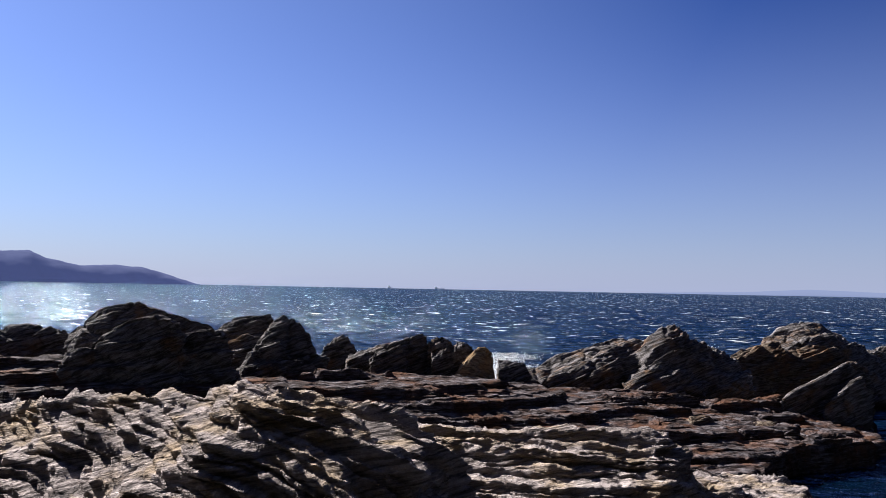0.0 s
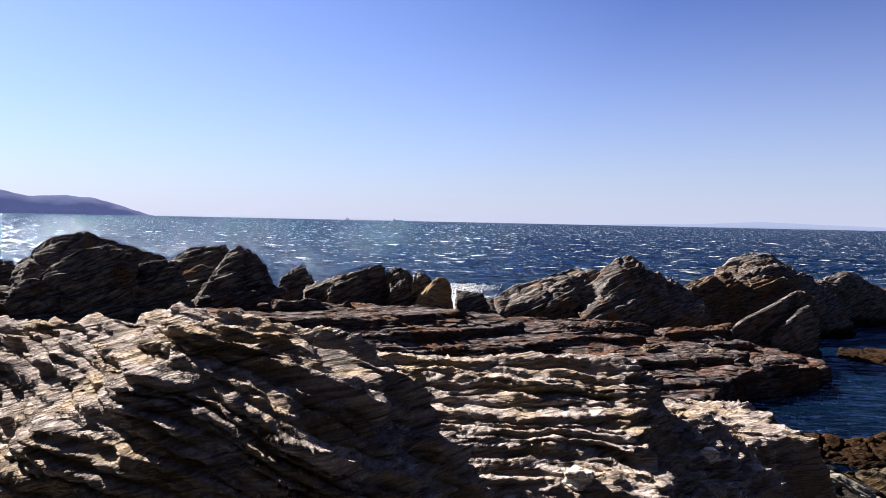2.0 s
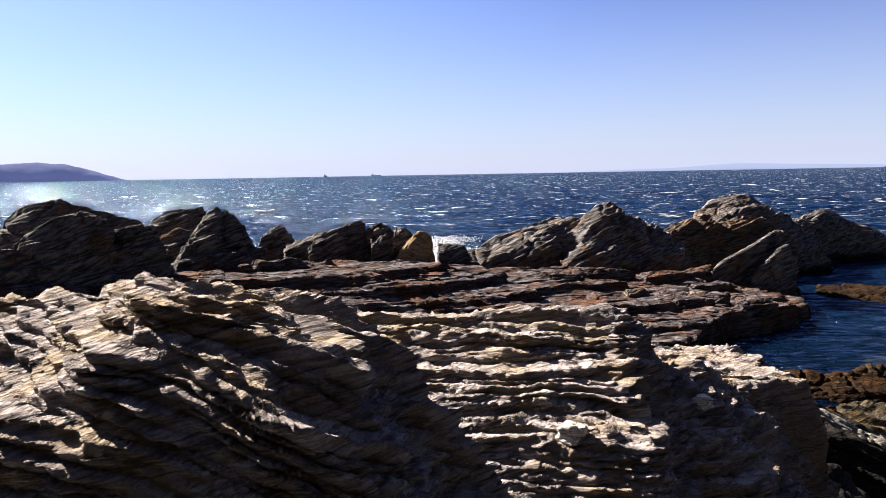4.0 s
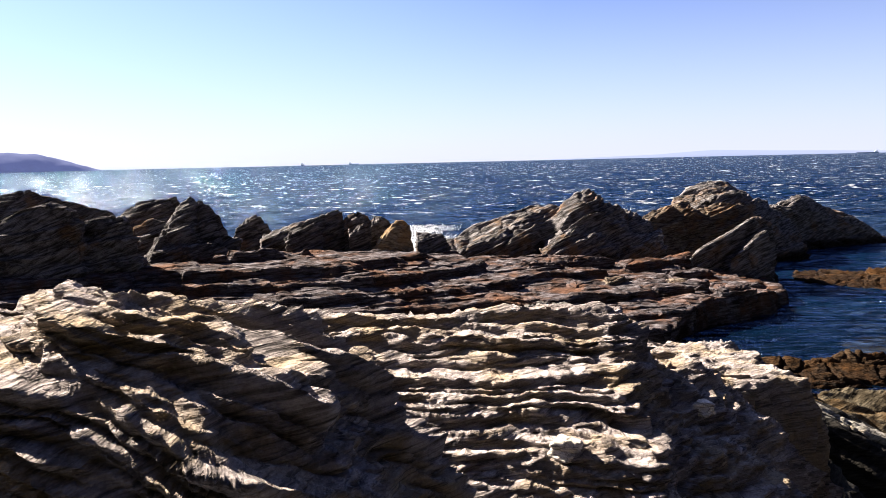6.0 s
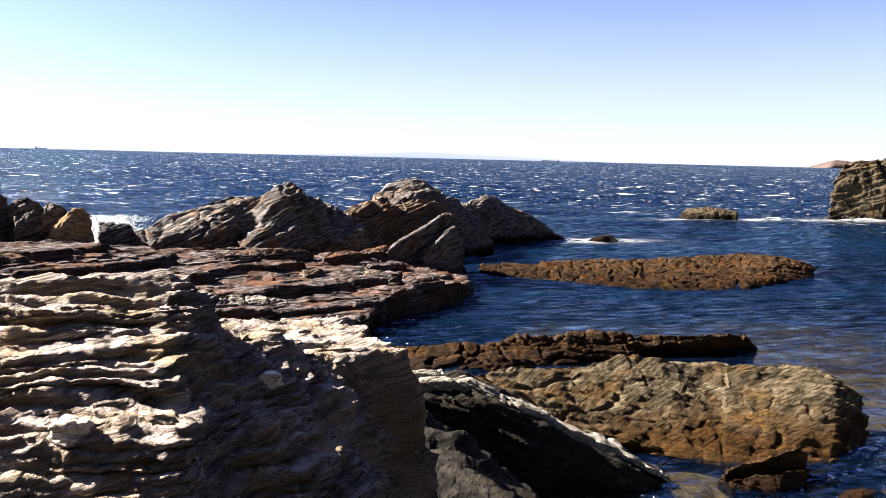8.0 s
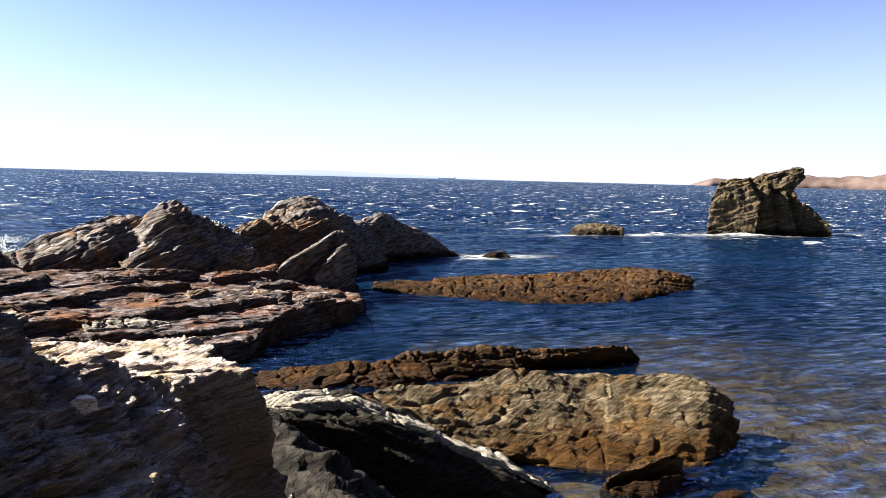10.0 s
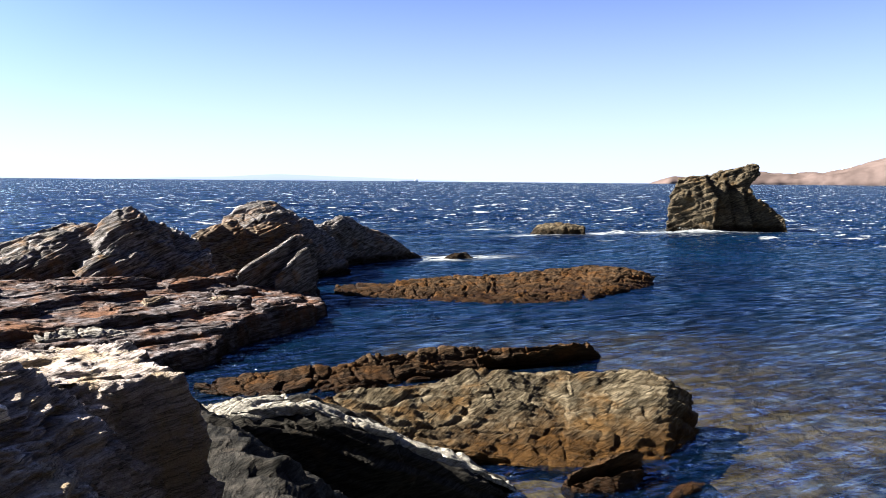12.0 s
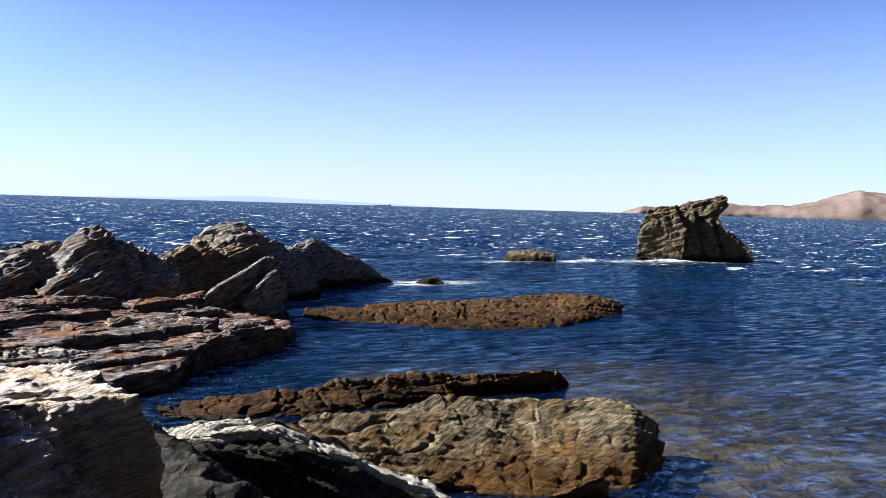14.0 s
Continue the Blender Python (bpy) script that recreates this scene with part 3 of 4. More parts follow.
def build_shelf():
    x, y = np.meshgrid(np.linspace(-7.5, 4.9, 560), np.concatenate([np.linspace(5.6, 7.2, 60)[:-1], np.linspace(7.2, 11.2, 400), np.linspace(11.2, 13.6, 90)[1:]]))
    p = np.stack([x.ravel(), y.ravel(), 0 * x.ravel()], -1)
    u = p[:, 1] - np.where(p[:, 0] > 0.5, 0.22 * p[:, 0] + 0.04, 0.3 * p[:, 0])
    rise = np.minimum(0.2 + 0.36 * (u - 7.6), 0.84 - 0.16 * (u - 9.4))
    rise = rise - 0.05 * np.clip(p[:, 0] - 0.5, 0, 9) + 0.035 * np.clip(0.5 - p[:, 0], 0, 9)
    rise = np.maximum(rise, 0.24 + 0.14 * np.minimum(u - 7.6, 1.2) - 0.1 * np.clip(0.8 - p[:, 0], 0, 4))
    rise = np.minimum(rise, 0.70 - 0.115 * p[:, 0] + 0.10 * np.clip(p[:, 1] - 9.5, -2, 0)) - 0.5 * np.clip(u - 10.6, 0, 3)
    rough = rise + 0.10 * fbm(p * (0.5, 1.1, 1), 4, 81) + 0.025 * fbm(p * (3, 6, 1), 3, 83)
    strip = np.floor((u - 5.0) / 0.55)
    z = terrace(rough, 0.13, 0.84, 0.95) * 0.62 + terrace(rough + 0.02 * fbm(p * (1.2, 3.0, 1), 3, 82), 0.05, 0.75, 0.93) * 0.38
    right = p[:, 0] - shelf_edge(p[:, 1]) + 0.22 * fbm(p * 1.1, 3, 6) + 0.06 * fbm(p * 5, 3, 7)
    fall = np.clip(right / 0.16, 0, 1)
    z = z * (1 - fall) + fall * (-0.75)
    p[:, 2] = z
    s = z + 0.02 * fbm(p * (1.5, 2.5, 1), 3, 84)
    jut = 0.10 * saw(p, s, 0.13, 85, 1.4) + 0.06 * saw(p, s, 0.05, 86, 3.0) + 0.03 * saw(p, s, 0.02, 87, 6.0)
    open_side = np.stack([0.25 + 0.75 * fall, -1 + 0.5 * fall], -1)
    p[:, :2] += open_side * (jut - 0.06)[:, None]
    g = p.reshape(*x.shape, 3)
    p[:, 2] += (1 - fall) * (0.05 * blocks(p, (0.12, -0.1, 1), 0.09, 0.6, 33) + 0.012 * fbm(p * (5, 9, 5), 3, 14) + 0.018 * billow(p * (1.6, 4, 1), 3, 12))
    return split_thing("rock_shelf", p.reshape(g.shape), strip, ["ledge"], SHELF, "stepped red-brown rock shelf with lit ledges and dark joints", "rock")


shelf = build_shelf()


B = ((-0.4, 0.15, 1), 3.0, 0.9)
crag("boulder", [
    lump(8.5, 0.5, 0.7, 0.5, [(-5.32, 1.27), (-5.01, 1.52), (-4.84, 1.63), (-4.47, 1.71), (-4.17, 1.65), (-3.76, 1.53), (-3.45, 1.42), (-3.22, 1.09)], 0.55),
    lump(7.9, 0.35, 0.5, 0.6, [(-4.86, 0.86), (-4.85, 1.1), (-4.73, 1.2), (-4.41, 1.4), (-4.17, 1.54), (-3.86, 1.63), (-3.55, 1.5), (-3.48, 1.14)], 0.55),
    lump(8.25, 0.35, 0.5, 0.6, [(-3.72, 1.3), (-3.53, 1.43), (-3.32, 1.44), (-3.14, 1.27), (-3.08, 1.02)], 0.55)], GREY, "large grey-brown boulder of several blocks on the shelf", 0.014, (-0.2, 0.12, 1), 11)
crag("boulder", [
    lump(8.7, 0.6, 0.7, 0.5, [(-6.58, 1.25), (-6.08, 1.4), (-5.66, 1.39), (-5.38, 1.35), (-5.21, 1.12)], 0.55)], GREY, "dark low boulder at the end of the row", 0.018, (-0.2, 0.12, 1), 31)
crag("boulder", [
    lump(9.8, 0.45, 0.5, 0.7, [(-4, 1.05), (-3.95, 1.37), (-3.75, 1.49), (-3.55, 1.53), (-3.23, 1.55), (-3.19, 1.42), (-3.15, 1.06)], 0.55),
    lump(9.45, 0.3, 0.4, 0.7, [(-3.68, 1.16), (-3.43, 1.25), (-3.17, 1.22), (-3.14, 0.98)], 0.55)], GREY, "flat-topped grey boulder between two larger ones", 0.014, (-0.2, 0.12, 1), 12)
crag("boulder", [
    lump(9.4, 0.4, 0.5, 0.7, [(-3.4, 0.98), (-3.25, 1.23), (-3.06, 1.46), (-2.94, 1.53), (-2.79, 1.51), (-2.68, 1.42), (-2.54, 1.22), (-2.38, 0.99)], 0.55),
    lump(9.05, 0.2, 0.4, 0.7, [(-3.26, 1.05), (-3.17, 1.18), (-2.93, 1.25), (-2.69, 1.05)], 0.55)], GREY, "dark pointed boulder on the shelf", 0.014, (-0.5, 0.15, 0.85), 13)
crag("rock", [
    lump(9, 0.35, 0.4, 0.6, [(-3.39, 0.9), (-3.22, 1.04), (-2.91, 1.01), (-2.57, 1.02), (-2.28, 0.91)], 0.55)], GREY, "low heap of dark rock under the pointed boulder", 0.014, (-0.2, 0.12, 1), 32)
crag("rock", [
    lump(10.5, 0.3, 0.4, 0.7, [(-2.77, 0.93), (-2.71, 1.14), (-2.57, 1.18), (-2.44, 1.26), (-2.33, 1.16), (-2.22, 1.01), (-2.21, 0.89)], 0.55)], GREY, "low jagged dark rock at the surf's edge", 0.014, (-0.42, 0.1, 0.9), 14)
crag("rock", [
    lump(10.25, 0.35, 0.5, 0.7, [(-2.39, 0.91), (-2.33, 1), (-2.08, 1.07), (-1.66, 1.22), (-1.3, 1.33), (-1.23, 1.26), (-1.19, 0.89)], 0.55),
    lump(10, 0.2, 0.3, 0.7, [(-1.98, 0.94), (-1.91, 1.09), (-1.54, 1.16), (-1.43, 0.94)], 0.55)], GREY, "slanting grey rock with a sharp upper corner", 0.014, (-0.42, 0.1, 0.9), 15)
crag("rock", [
    lump(10.35, 0.3, 0.4, 0.65, [(-1.26, 0.88), (-1.24, 1.25), (-1.07, 1.28), (-0.93, 1.21), (-0.89, 1.03), (-0.88, 0.84)], 0.55),
    lump(10, 0.15, 0.4, 0.6, [(-1.17, 0.76), (-1.16, 1.06), (-0.91, 1.13), (-0.84, 1.02), (-0.86, 0.75)], 0.55),
    lump(10.4, 0.3, 0.4, 0.65, [(-0.91, 0.95), (-0.89, 1.21), (-0.71, 1.2), (-0.64, 1.09), (-0.58, 0.95)], 0.55)], GREY, "blocky grey rock split by upright cracks", 0.012, (0.9, 0.2, 0.3), 16)
crag("rock", [
    lump(10, 0.3, 0.4, 0.6, [(-0.87, 0.77), (-0.8, 0.93), (-0.56, 1.16), (-0.44, 1.17), (-0.37, 1.1), (-0.31, 0.77)], 0.55)], OCHRE, "pale ochre wedge-shaped rock standing on end", 0.012, (0.6, 0.2, 0.6), 17, relief=0.4)
crag("rock", [
    lump(10.6, 0.4, 0.4, 0.5, [(-0.37, 0.71), (-0.33, 0.94), (-0.14, 0.96), (0.06, 0.93), (0.16, 0.71)], 0.55)], GREY, "low dark rocks beside the ochre wedge", 0.014, (-0.42, 0.1, 0.9), 33)
crag("boulder", [
    sheer([(-0.32, 12.4, 0.51), (0.15, 12.51, 0.7), (0.6, 12.63, 0.89), (0.94, 12.74, 1.08), (1.2, 12.86, 1.19), (1.51, 12.97, 1.22), (1.91, 13.09, 1.14), (2.22, 13.2, 0.96)], 0.8, 0.9, 0.25),
    sheer([(0.05, 11.9, 0.59), (0.59, 12.05, 0.78), (1.16, 12.2, 0.91), (1.4, 12.35, 0.93), (1.51, 12.5, 0.74)], 0.3, 0.7, 0.1),
    sheer([(1.69, 12.5, 0.99), (1.85, 12.58, 1.2), (2.1, 12.67, 1.34), (2.33, 12.75, 1.4), (2.5, 12.83, 1.33), (2.75, 12.92, 1.14), (2.96, 13, 0.95)], 0.6, 0.8, 0.25),
    sheer([(2.35, 12.8, 1), (2.73, 12.9, 1.13), (3.01, 13, 1.07), (3.25, 13.1, 0.93), (3.49, 13.2, 0.7)], 0.4, 0.8, 0.2),
    sheer([(1.94, 12.3, 0.68), (2.3, 12.4, 0.81), (2.85, 12.5, 0.77), (3.43, 12.6, 0.63)], 0.3, 0.8, 0.05)], GREY, "broad grey-brown outcrop with slanting beds and a knob on top", 0.018, (-0.42, 0.1, 0.9), 18)
crag("rock", [
    sheer([(1.39, 11.8, 0.55), (1.52, 11.88, 0.63), (1.77, 11.96, 0.87), (2.05, 12.04, 0.9), (2.41, 12.12, 0.77), (2.63, 12.2, 0.57)], 0.3, 0.6, 0.1)], GREY, "low grey rock at the foot of the outcrop", 0.016, (-0.42, 0.1, 0.9), 19)
crag("rock", [
    lump(12, 0.3, 0.4, 0.3, [(-0.24, 0.58), (-0.09, 0.68), (0.09, 0.66), (0.2, 0.48)], 0.55)], GREY, "small rounded rock at the foot of the outcrop", 0.014, (-0.42, 0.1, 0.9), 34)
crag("boulder", [
    sheer([(3.92, 14.5, 0.91), (4.15, 14.61, 1.17), (4.48, 14.73, 1.35), (4.82, 14.84, 1.45), (5.2, 14.96, 1.43), (5.55, 15.07, 1.25), (5.91, 15.19, 1.04), (6.37, 15.3, 0.79)], 0.9, 1, 0.3),
    sheer([(5.23, 14.6, 0.82), (5.55, 14.73, 1.04), (5.89, 14.87, 1.04), (6.44, 15, 0.67)], 0.4, 1, 0.2)], GREY, "tall rounded grey boulder behind rust-stained blocks", 0.02, (-0.2, 0.12, 1), 20)
crag("rock", [
    sheer([(3.22, 13.6, 0.73), (3.35, 13.68, 0.91), (3.54, 13.76, 1.01), (3.91, 13.84, 1.08), (4.22, 13.92, 1.12), (4.44, 14, 0.89)], 0.35, 0.6, 0.15),
    sheer([(4.27, 13.9, 0.85), (4.48, 14, 1.05), (4.84, 14.1, 1.11), (5.18, 14.2, 1.05), (5.38, 14.3, 0.78)], 0.35, 0.6, 0.15)], RUST, "rust-stained blocks before the tall boulder", 0.018, (-0.42, 0.1, 0.9), 21)
crag("boulder", [
    sheer([(3.42, 11.1, 0.48), (3.87, 11.2, 0.76), (4.27, 11.35, 0.94), (4.52, 11.45, 1.01), (4.7, 11.5, 0.91), (4.82, 11.55, 0.59)], 0.08, 0.9, 0.28),
    sheer([(3.95, 11.0, 0.45), (4.3, 11.08, 0.72), (4.5, 11.15, 0.82), (4.66, 11.25, 0.5), (4.7, 11.3, 0.2)], 0.06, 0.5, 0.15)], GREY, "tilted wedge boulder with one bright upper face", 0.015, (-0.5, 0.2, 0.84), 22, relief=0.6)
crag("boulder", [
    sheer([(5.61, 15.4, 0.74), (6.07, 15.67, 0.87), (6.47, 15.93, 0.94), (7.02, 16.2, 1.1), (7.43, 16.47, 1), (7.88, 16.73, 0.76), (8.54, 17, 0.53)], 0.3, 1.2, 0.35),
    sheer([(7.35, 16.3, 0.7), (7.99, 16.5, 0.66), (8.39, 16.7, 0.54), (8.83, 16.9, 0.32), (9.2, 17.1, 0.08), (9.76, 17.3, -0.08)], 0.25, 1.2, 0.2)], GREY, "dark boulder tapering down into the water", 0.02, (0.3, 0.1, 0.95), 23)
crag("rock", [
    lump(9.5, 0.35, 0.45, 0.21, [(1.89, 0.36), (1.99, 0.47), (2.23, 0.48), (2.31, 0.4), (2.33, 0.34)], 0.7)], RUST, "orange-brown rounded block on the shelf", 0.012, (0.08, -0.1, 1), 70)
crag("rock", [
    lump(9.5, 0.35, 0.45, 0.18, [(2.67, 0.33), (2.78, 0.44), (2.97, 0.44), (3.08, 0.39), (3.12, 0.33)], 0.7)], RUST, "orange-brown rounded block on the shelf", 0.012, (0.08, -0.1, 1), 71)
crag("rock", [
    lump(9.6, 0.35, 0.45, 0.15, [(2.29, 0.3), (2.4, 0.44), (2.66, 0.41), (2.71, 0.3)], 0.7)], SHELF, "brown block wedged between others on the shelf", 0.012, (0.08, -0.1, 1), 72)
crag("rock", [
    lump(9.9, 0.35, 0.45, 0.26, [(0.63, 0.41), (0.74, 0.53), (1.11, 0.62), (1.52, 0.6), (1.59, 0.54), (1.56, 0.35)], 0.7)], SHELF, "long red-brown block along the shelf", 0.012, (0.08, -0.1, 1), 73)
crag("rock", [
    lump(10.6, 0.35, 0.45, 0.29, [(1.08, 0.44), (1.23, 0.56), (1.63, 0.61), (2.04, 0.59), (2.35, 0.54), (2.35, 0.45)], 0.7)], SHELF, "flat red-brown block at the back of the shelf", 0.012, (0.08, -0.1, 1), 74)
crag("rock", [
    lump(10.7, 0.35, 0.45, 0.24, [(2.28, 0.39), (2.4, 0.52), (2.76, 0.55), (3.12, 0.5), (3.18, 0.4)], 0.7)], SHELF, "brown block at the back of the shelf", 0.012, (0.08, -0.1, 1), 75)
crag("rock", [
    lump(11.2, 0.35, 0.45, 0.23, [(2.87, 0.38), (3.12, 0.48), (3.45, 0.56), (3.71, 0.48), (3.81, 0.23)], 0.7)], SHELF, "dark block beside the wedge boulder", 0.012, (0.08, -0.1, 1), 76)
crag("rock", [
    lump(9.3, 0.35, 0.45, 0.21, [(1.46, 0.36), (1.59, 0.47), (1.79, 0.44), (1.86, 0.35)], 0.7)], SHELF, "small brown block on the shelf", 0.012, (0.08, -0.1, 1), 77)
crag("rock", [
    lump(9.3, 0.35, 0.45, 0.11, [(3.11, 0.26), (3.25, 0.38), (3.61, 0.36), (3.73, 0.29), (3.75, 0.2)], 0.7)], SHELF, "flat block at the edge of the shelf", 0.012, (0.08, -0.1, 1), 78)
crag("slab", [
    lump(8.4, 0.35, 0.45, 0.06, [(0.79, 0.21), (0.82, 0.36), (1.13, 0.4), (1.4, 0.35), (1.73, 0.25), (2.29, 0.14)], 0.7)], SLATE, "pale grey slab low on the shelf", 0.012, (0.08, -0.1, 1), 79)
def outline(centre, side, deep, points):
    """Corners of a block from an outline of (along, height), thickened across; side: the direction along."""
    out = []
    for u, z in points:
        x, y = centre[0] + u * side[0], centre[1] + u * side[1]
        out += [(x - side[1] * deep * k, y + side[0] * deep * k, z) for k in (-1, 1)]
    return out


STAND, BEHIND, ALONG = (25.5, 21.9), (25.86, 22.21), (0.661, -0.751)
crag("rock_pillar", [
    outline(STAND, ALONG, 0.95, [(-2.35, -0.28), (-2.25, 1.36), (-2.06, 1.71), (-0.89, 1.99), (-0.47, 1.24), (-0.61, -0.28)]),
    outline((25.64, 22.02), ALONG, 0.75, [(-1.24, -0.28), (-1.01, 1.90), (-0.23, 1.90), (0.09, 1.01), (0.19, -0.28)]),
    outline((25.75, 22.11), ALONG, 0.62, [(-0.77, -0.28), (-0.54, 1.48), (0.40, 1.60), (0.66, 0.89), (0.99, -0.28)]),
    outline(BEHIND, ALONG, 0.4, [(-1.13, 1.48), (-1.01, 2.09), (-0.30, 2.30), (0.28, 2.53), (0.99, 2.58), (1.01, 2.13), (0.70, 1.76), (0.05, 1.36)]),
    outline(BEHIND, ALONG, 0.4, [(-1.13, -0.28), (-0.94, 1.95), (0.66, 1.81), (0.87, 1.13), (1.27, -0.28)]),
    outline(BEHIND, ALONG, 0.45, [(0.05, -0.28), (0.70, 1.36), (1.34, 0.89), (1.97, 0.59), (2.21, -0.28)]),
    outline(STAND, ALONG, 0.6, [(-2.25, 1.24), (-1.95, 1.99), (-1.41, 2.13), (-0.89, 2.18), (-0.61, 1.48)])], STACK, "dark hooked sea rock standing in the water", 0.03, (-0.3, 0.2, 0.9), 24, relief=0.8, category="sea stack", rough=2.6)
ridge_rock("rock", [(17.2, 23.3, 0.1), (17.39, 23.19, 0.24), (18.02, 22.72, 0.34), (18.57, 22.29, 0.2)], 0.7, 0.7, -0.2, STACK, "small dark rock awash in the sea", (90, 60), B, seed=25)
hull_rock("rock", [(9.6, 16.5, -0.1), (9.8, 16.3, -0.1), (10.5, 16.2, -0.1), (10.6, 16.5, -0.1), (9.9, 16.45, 0.1), (10.3, 16.4, 0.13), (10.1, 16.9, -0.1)], GREY, "small dark rock barely above the water", 12, 0.03, seed=61)


def grown_rock(name, label, pieces, material, voxel, normal, seed, **more):
    """A rock of several ledges or blocks, each a part of its own."""
    root = tagged(new(name), label, "rock")
    for k, (piece, corners) in enumerate(pieces):
        crag(piece, [corners], material, "", voxel, normal, seed + 100 * k, parent=root, **more)
    return root


grown_rock("reef", "long low reef covered in rust-brown weed", [
    ("ledge", [(6.37, 12, 0.14), (7.63, 12.29, 0.17), (8.17, 11.83, 0.17), (5.96, 11.33, -0), (6.18, 10.42, -0), (7.02, 9.87, 0), (5.96, 11.33, -0.35), (6.18, 10.42, -0.35), (7.02, 9.87, -0.35), (6.37, 12.4, -0.35), (8.17, 12.23, -0.35), (7.63, 12.69, -0.35)]),
    ("ledge", [(8.09, 12.09, 0.17), (9, 11.99, 0.2), (10.09, 12.22, 0.2), (11.03, 12.35, 0.2), (6.78, 10.12, 0), (7.34, 9.59, -0), (8.56, 9.53, 0), (6.78, 10.12, -0.35), (7.34, 9.59, -0.35), (8.56, 9.53, -0.35), (8.09, 12.49, -0.35), (11.03, 12.75, -0.35), (10.09, 12.62, -0.35)]),
    ("knob", [(10.42, 11.96, 0.24), (10.91, 11.55, 0.26), (11.14, 11.26, 0.21), (11.11, 10.92, 0.1), (8.37, 9.57, 0), (9.61, 10.07, 0), (10.79, 10.55, 0), (8.37, 9.57, -0.35), (9.61, 10.07, -0.35), (10.79, 10.55, -0.35), (10.42, 12.36, -0.35), (11.11, 11.32, -0.35), (11.14, 11.66, -0.35)]),
    ("ledge", [(5.55, 12.73, 0.04), (6.12, 12.59, 0.08), (6.63, 12.08, 0.11), (5.26, 11.97, 0), (5.67, 11.34, 0), (6.16, 10.95, 0), (5.26, 11.97, -0.35), (5.67, 11.34, -0.35), (6.16, 10.95, -0.35), (5.55, 13.13, -0.35), (6.63, 12.48, -0.35), (6.12, 12.99, -0.35)])], WEED, 0.02, (0.15, 0.45, 0.88), 26, relief=1.7, rough=1.0)
grown_rock("reef", "narrow weed-covered ledges just above the water", [
    ("ledge", [(2.01, 7.02, 0.05), (2.34, 7.05, 0.08), (2.91, 6.89, 0.11), (3.37, 6.68, 0.12), (2.04, 6.92, 0), (2.33, 6.48, 0), (3.24, 6.36, 0), (2.04, 6.92, -0.35), (2.33, 6.48, -0.35), (3.24, 6.36, -0.35), (2.01, 7.42, -0.35), (3.37, 7.08, -0.35), (2.91, 7.29, -0.35)]),
    ("ledge", [(3.25, 6.78, 0.12), (3.75, 6.76, 0.15), (4.27, 6.83, 0.16), (4.77, 6.7, 0.15), (3.06, 6.29, -0), (3.67, 6.36, 0), (4.64, 6.38, 0), (3.06, 6.29, -0.35), (3.67, 6.36, -0.35), (4.64, 6.38, -0.35), (3.25, 7.18, -0.35), (4.77, 7.1, -0.35), (4.27, 7.23, -0.35)]),
    ("ledge", [(4.59, 6.5, 0.17), (5.1, 6.38, 0.19), (5.62, 6.33, 0.2), (5.85, 6.31, 0.19), (5.99, 6.34, 0.08), (4.75, 6.65, 0), (5.39, 6.49, 0), (6.08, 6.42, 0), (4.75, 6.65, -0.35), (5.39, 6.49, -0.35), (6.08, 6.42, -0.35), (4.59, 6.9, -0.35), (5.99, 6.74, -0.35), (5.62, 6.73, -0.35)])], WEED, 0.013, (0.15, 0.45, 0.88), 27, relief=1.5, rough=1.0)
grown_rock("boulder", "broad olive-brown rock sloping into shallow water", [
    ("slab", [(1.89, 4.93, 0.4), (2.62, 5.05, 0.38), (3.57, 5.15, 0.36), (4.21, 5.11, 0.32), (2.3, 4.62, 0.1), (2.81, 4.55, 0), (3.31, 4.25, 0), (3.65, 4.1, 0), (2.3, 4.62, -0.35), (2.81, 4.55, -0.35), (3.31, 4.25, -0.35), (3.65, 4.1, -0.35), (1.89, 5.43, -0.35), (4.21, 5.61, -0.35), (3.57, 5.65, -0.35)]),
    ("slab", [(3.47, 5.14, 0.36), (4.13, 5.23, 0.32), (4.64, 5.09, 0.3), (4.99, 4.94, 0.29), (3.18, 4.47, 0), (3.42, 4.15, 0), (3.7, 3.93, 0), (4.04, 3.89, 0), (3.18, 4.47, -0.35), (3.42, 4.15, -0.35), (3.7, 3.93, -0.35), (4.04, 3.89, -0.35), (3.47, 5.64, -0.35), (4.99, 5.44, -0.35), (4.64, 5.59, -0.35)]),
    ("block", [(4.38, 4.82, 0.36), (4.87, 4.73, 0.38), (5.04, 4.6, 0.38), (5.03, 4.35, 0.32), (5.23, 4.34, 0.21), (3.78, 4.03, 0), (4.06, 3.81, 0), (4.4, 3.76, 0), (5.01, 4.04, 0), (3.78, 4.03, -0.35), (4.06, 3.81, -0.35), (4.4, 3.76, -0.35), (5.01, 4.04, -0.35), (4.38, 5.32, -0.35), (5.23, 4.84, -0.35), (5.04, 5.1, -0.35)])], REEF, 0.010, (0.32, 0.5, 0.8), 28, relief=1.2, joints=0.3, rough=1.0)
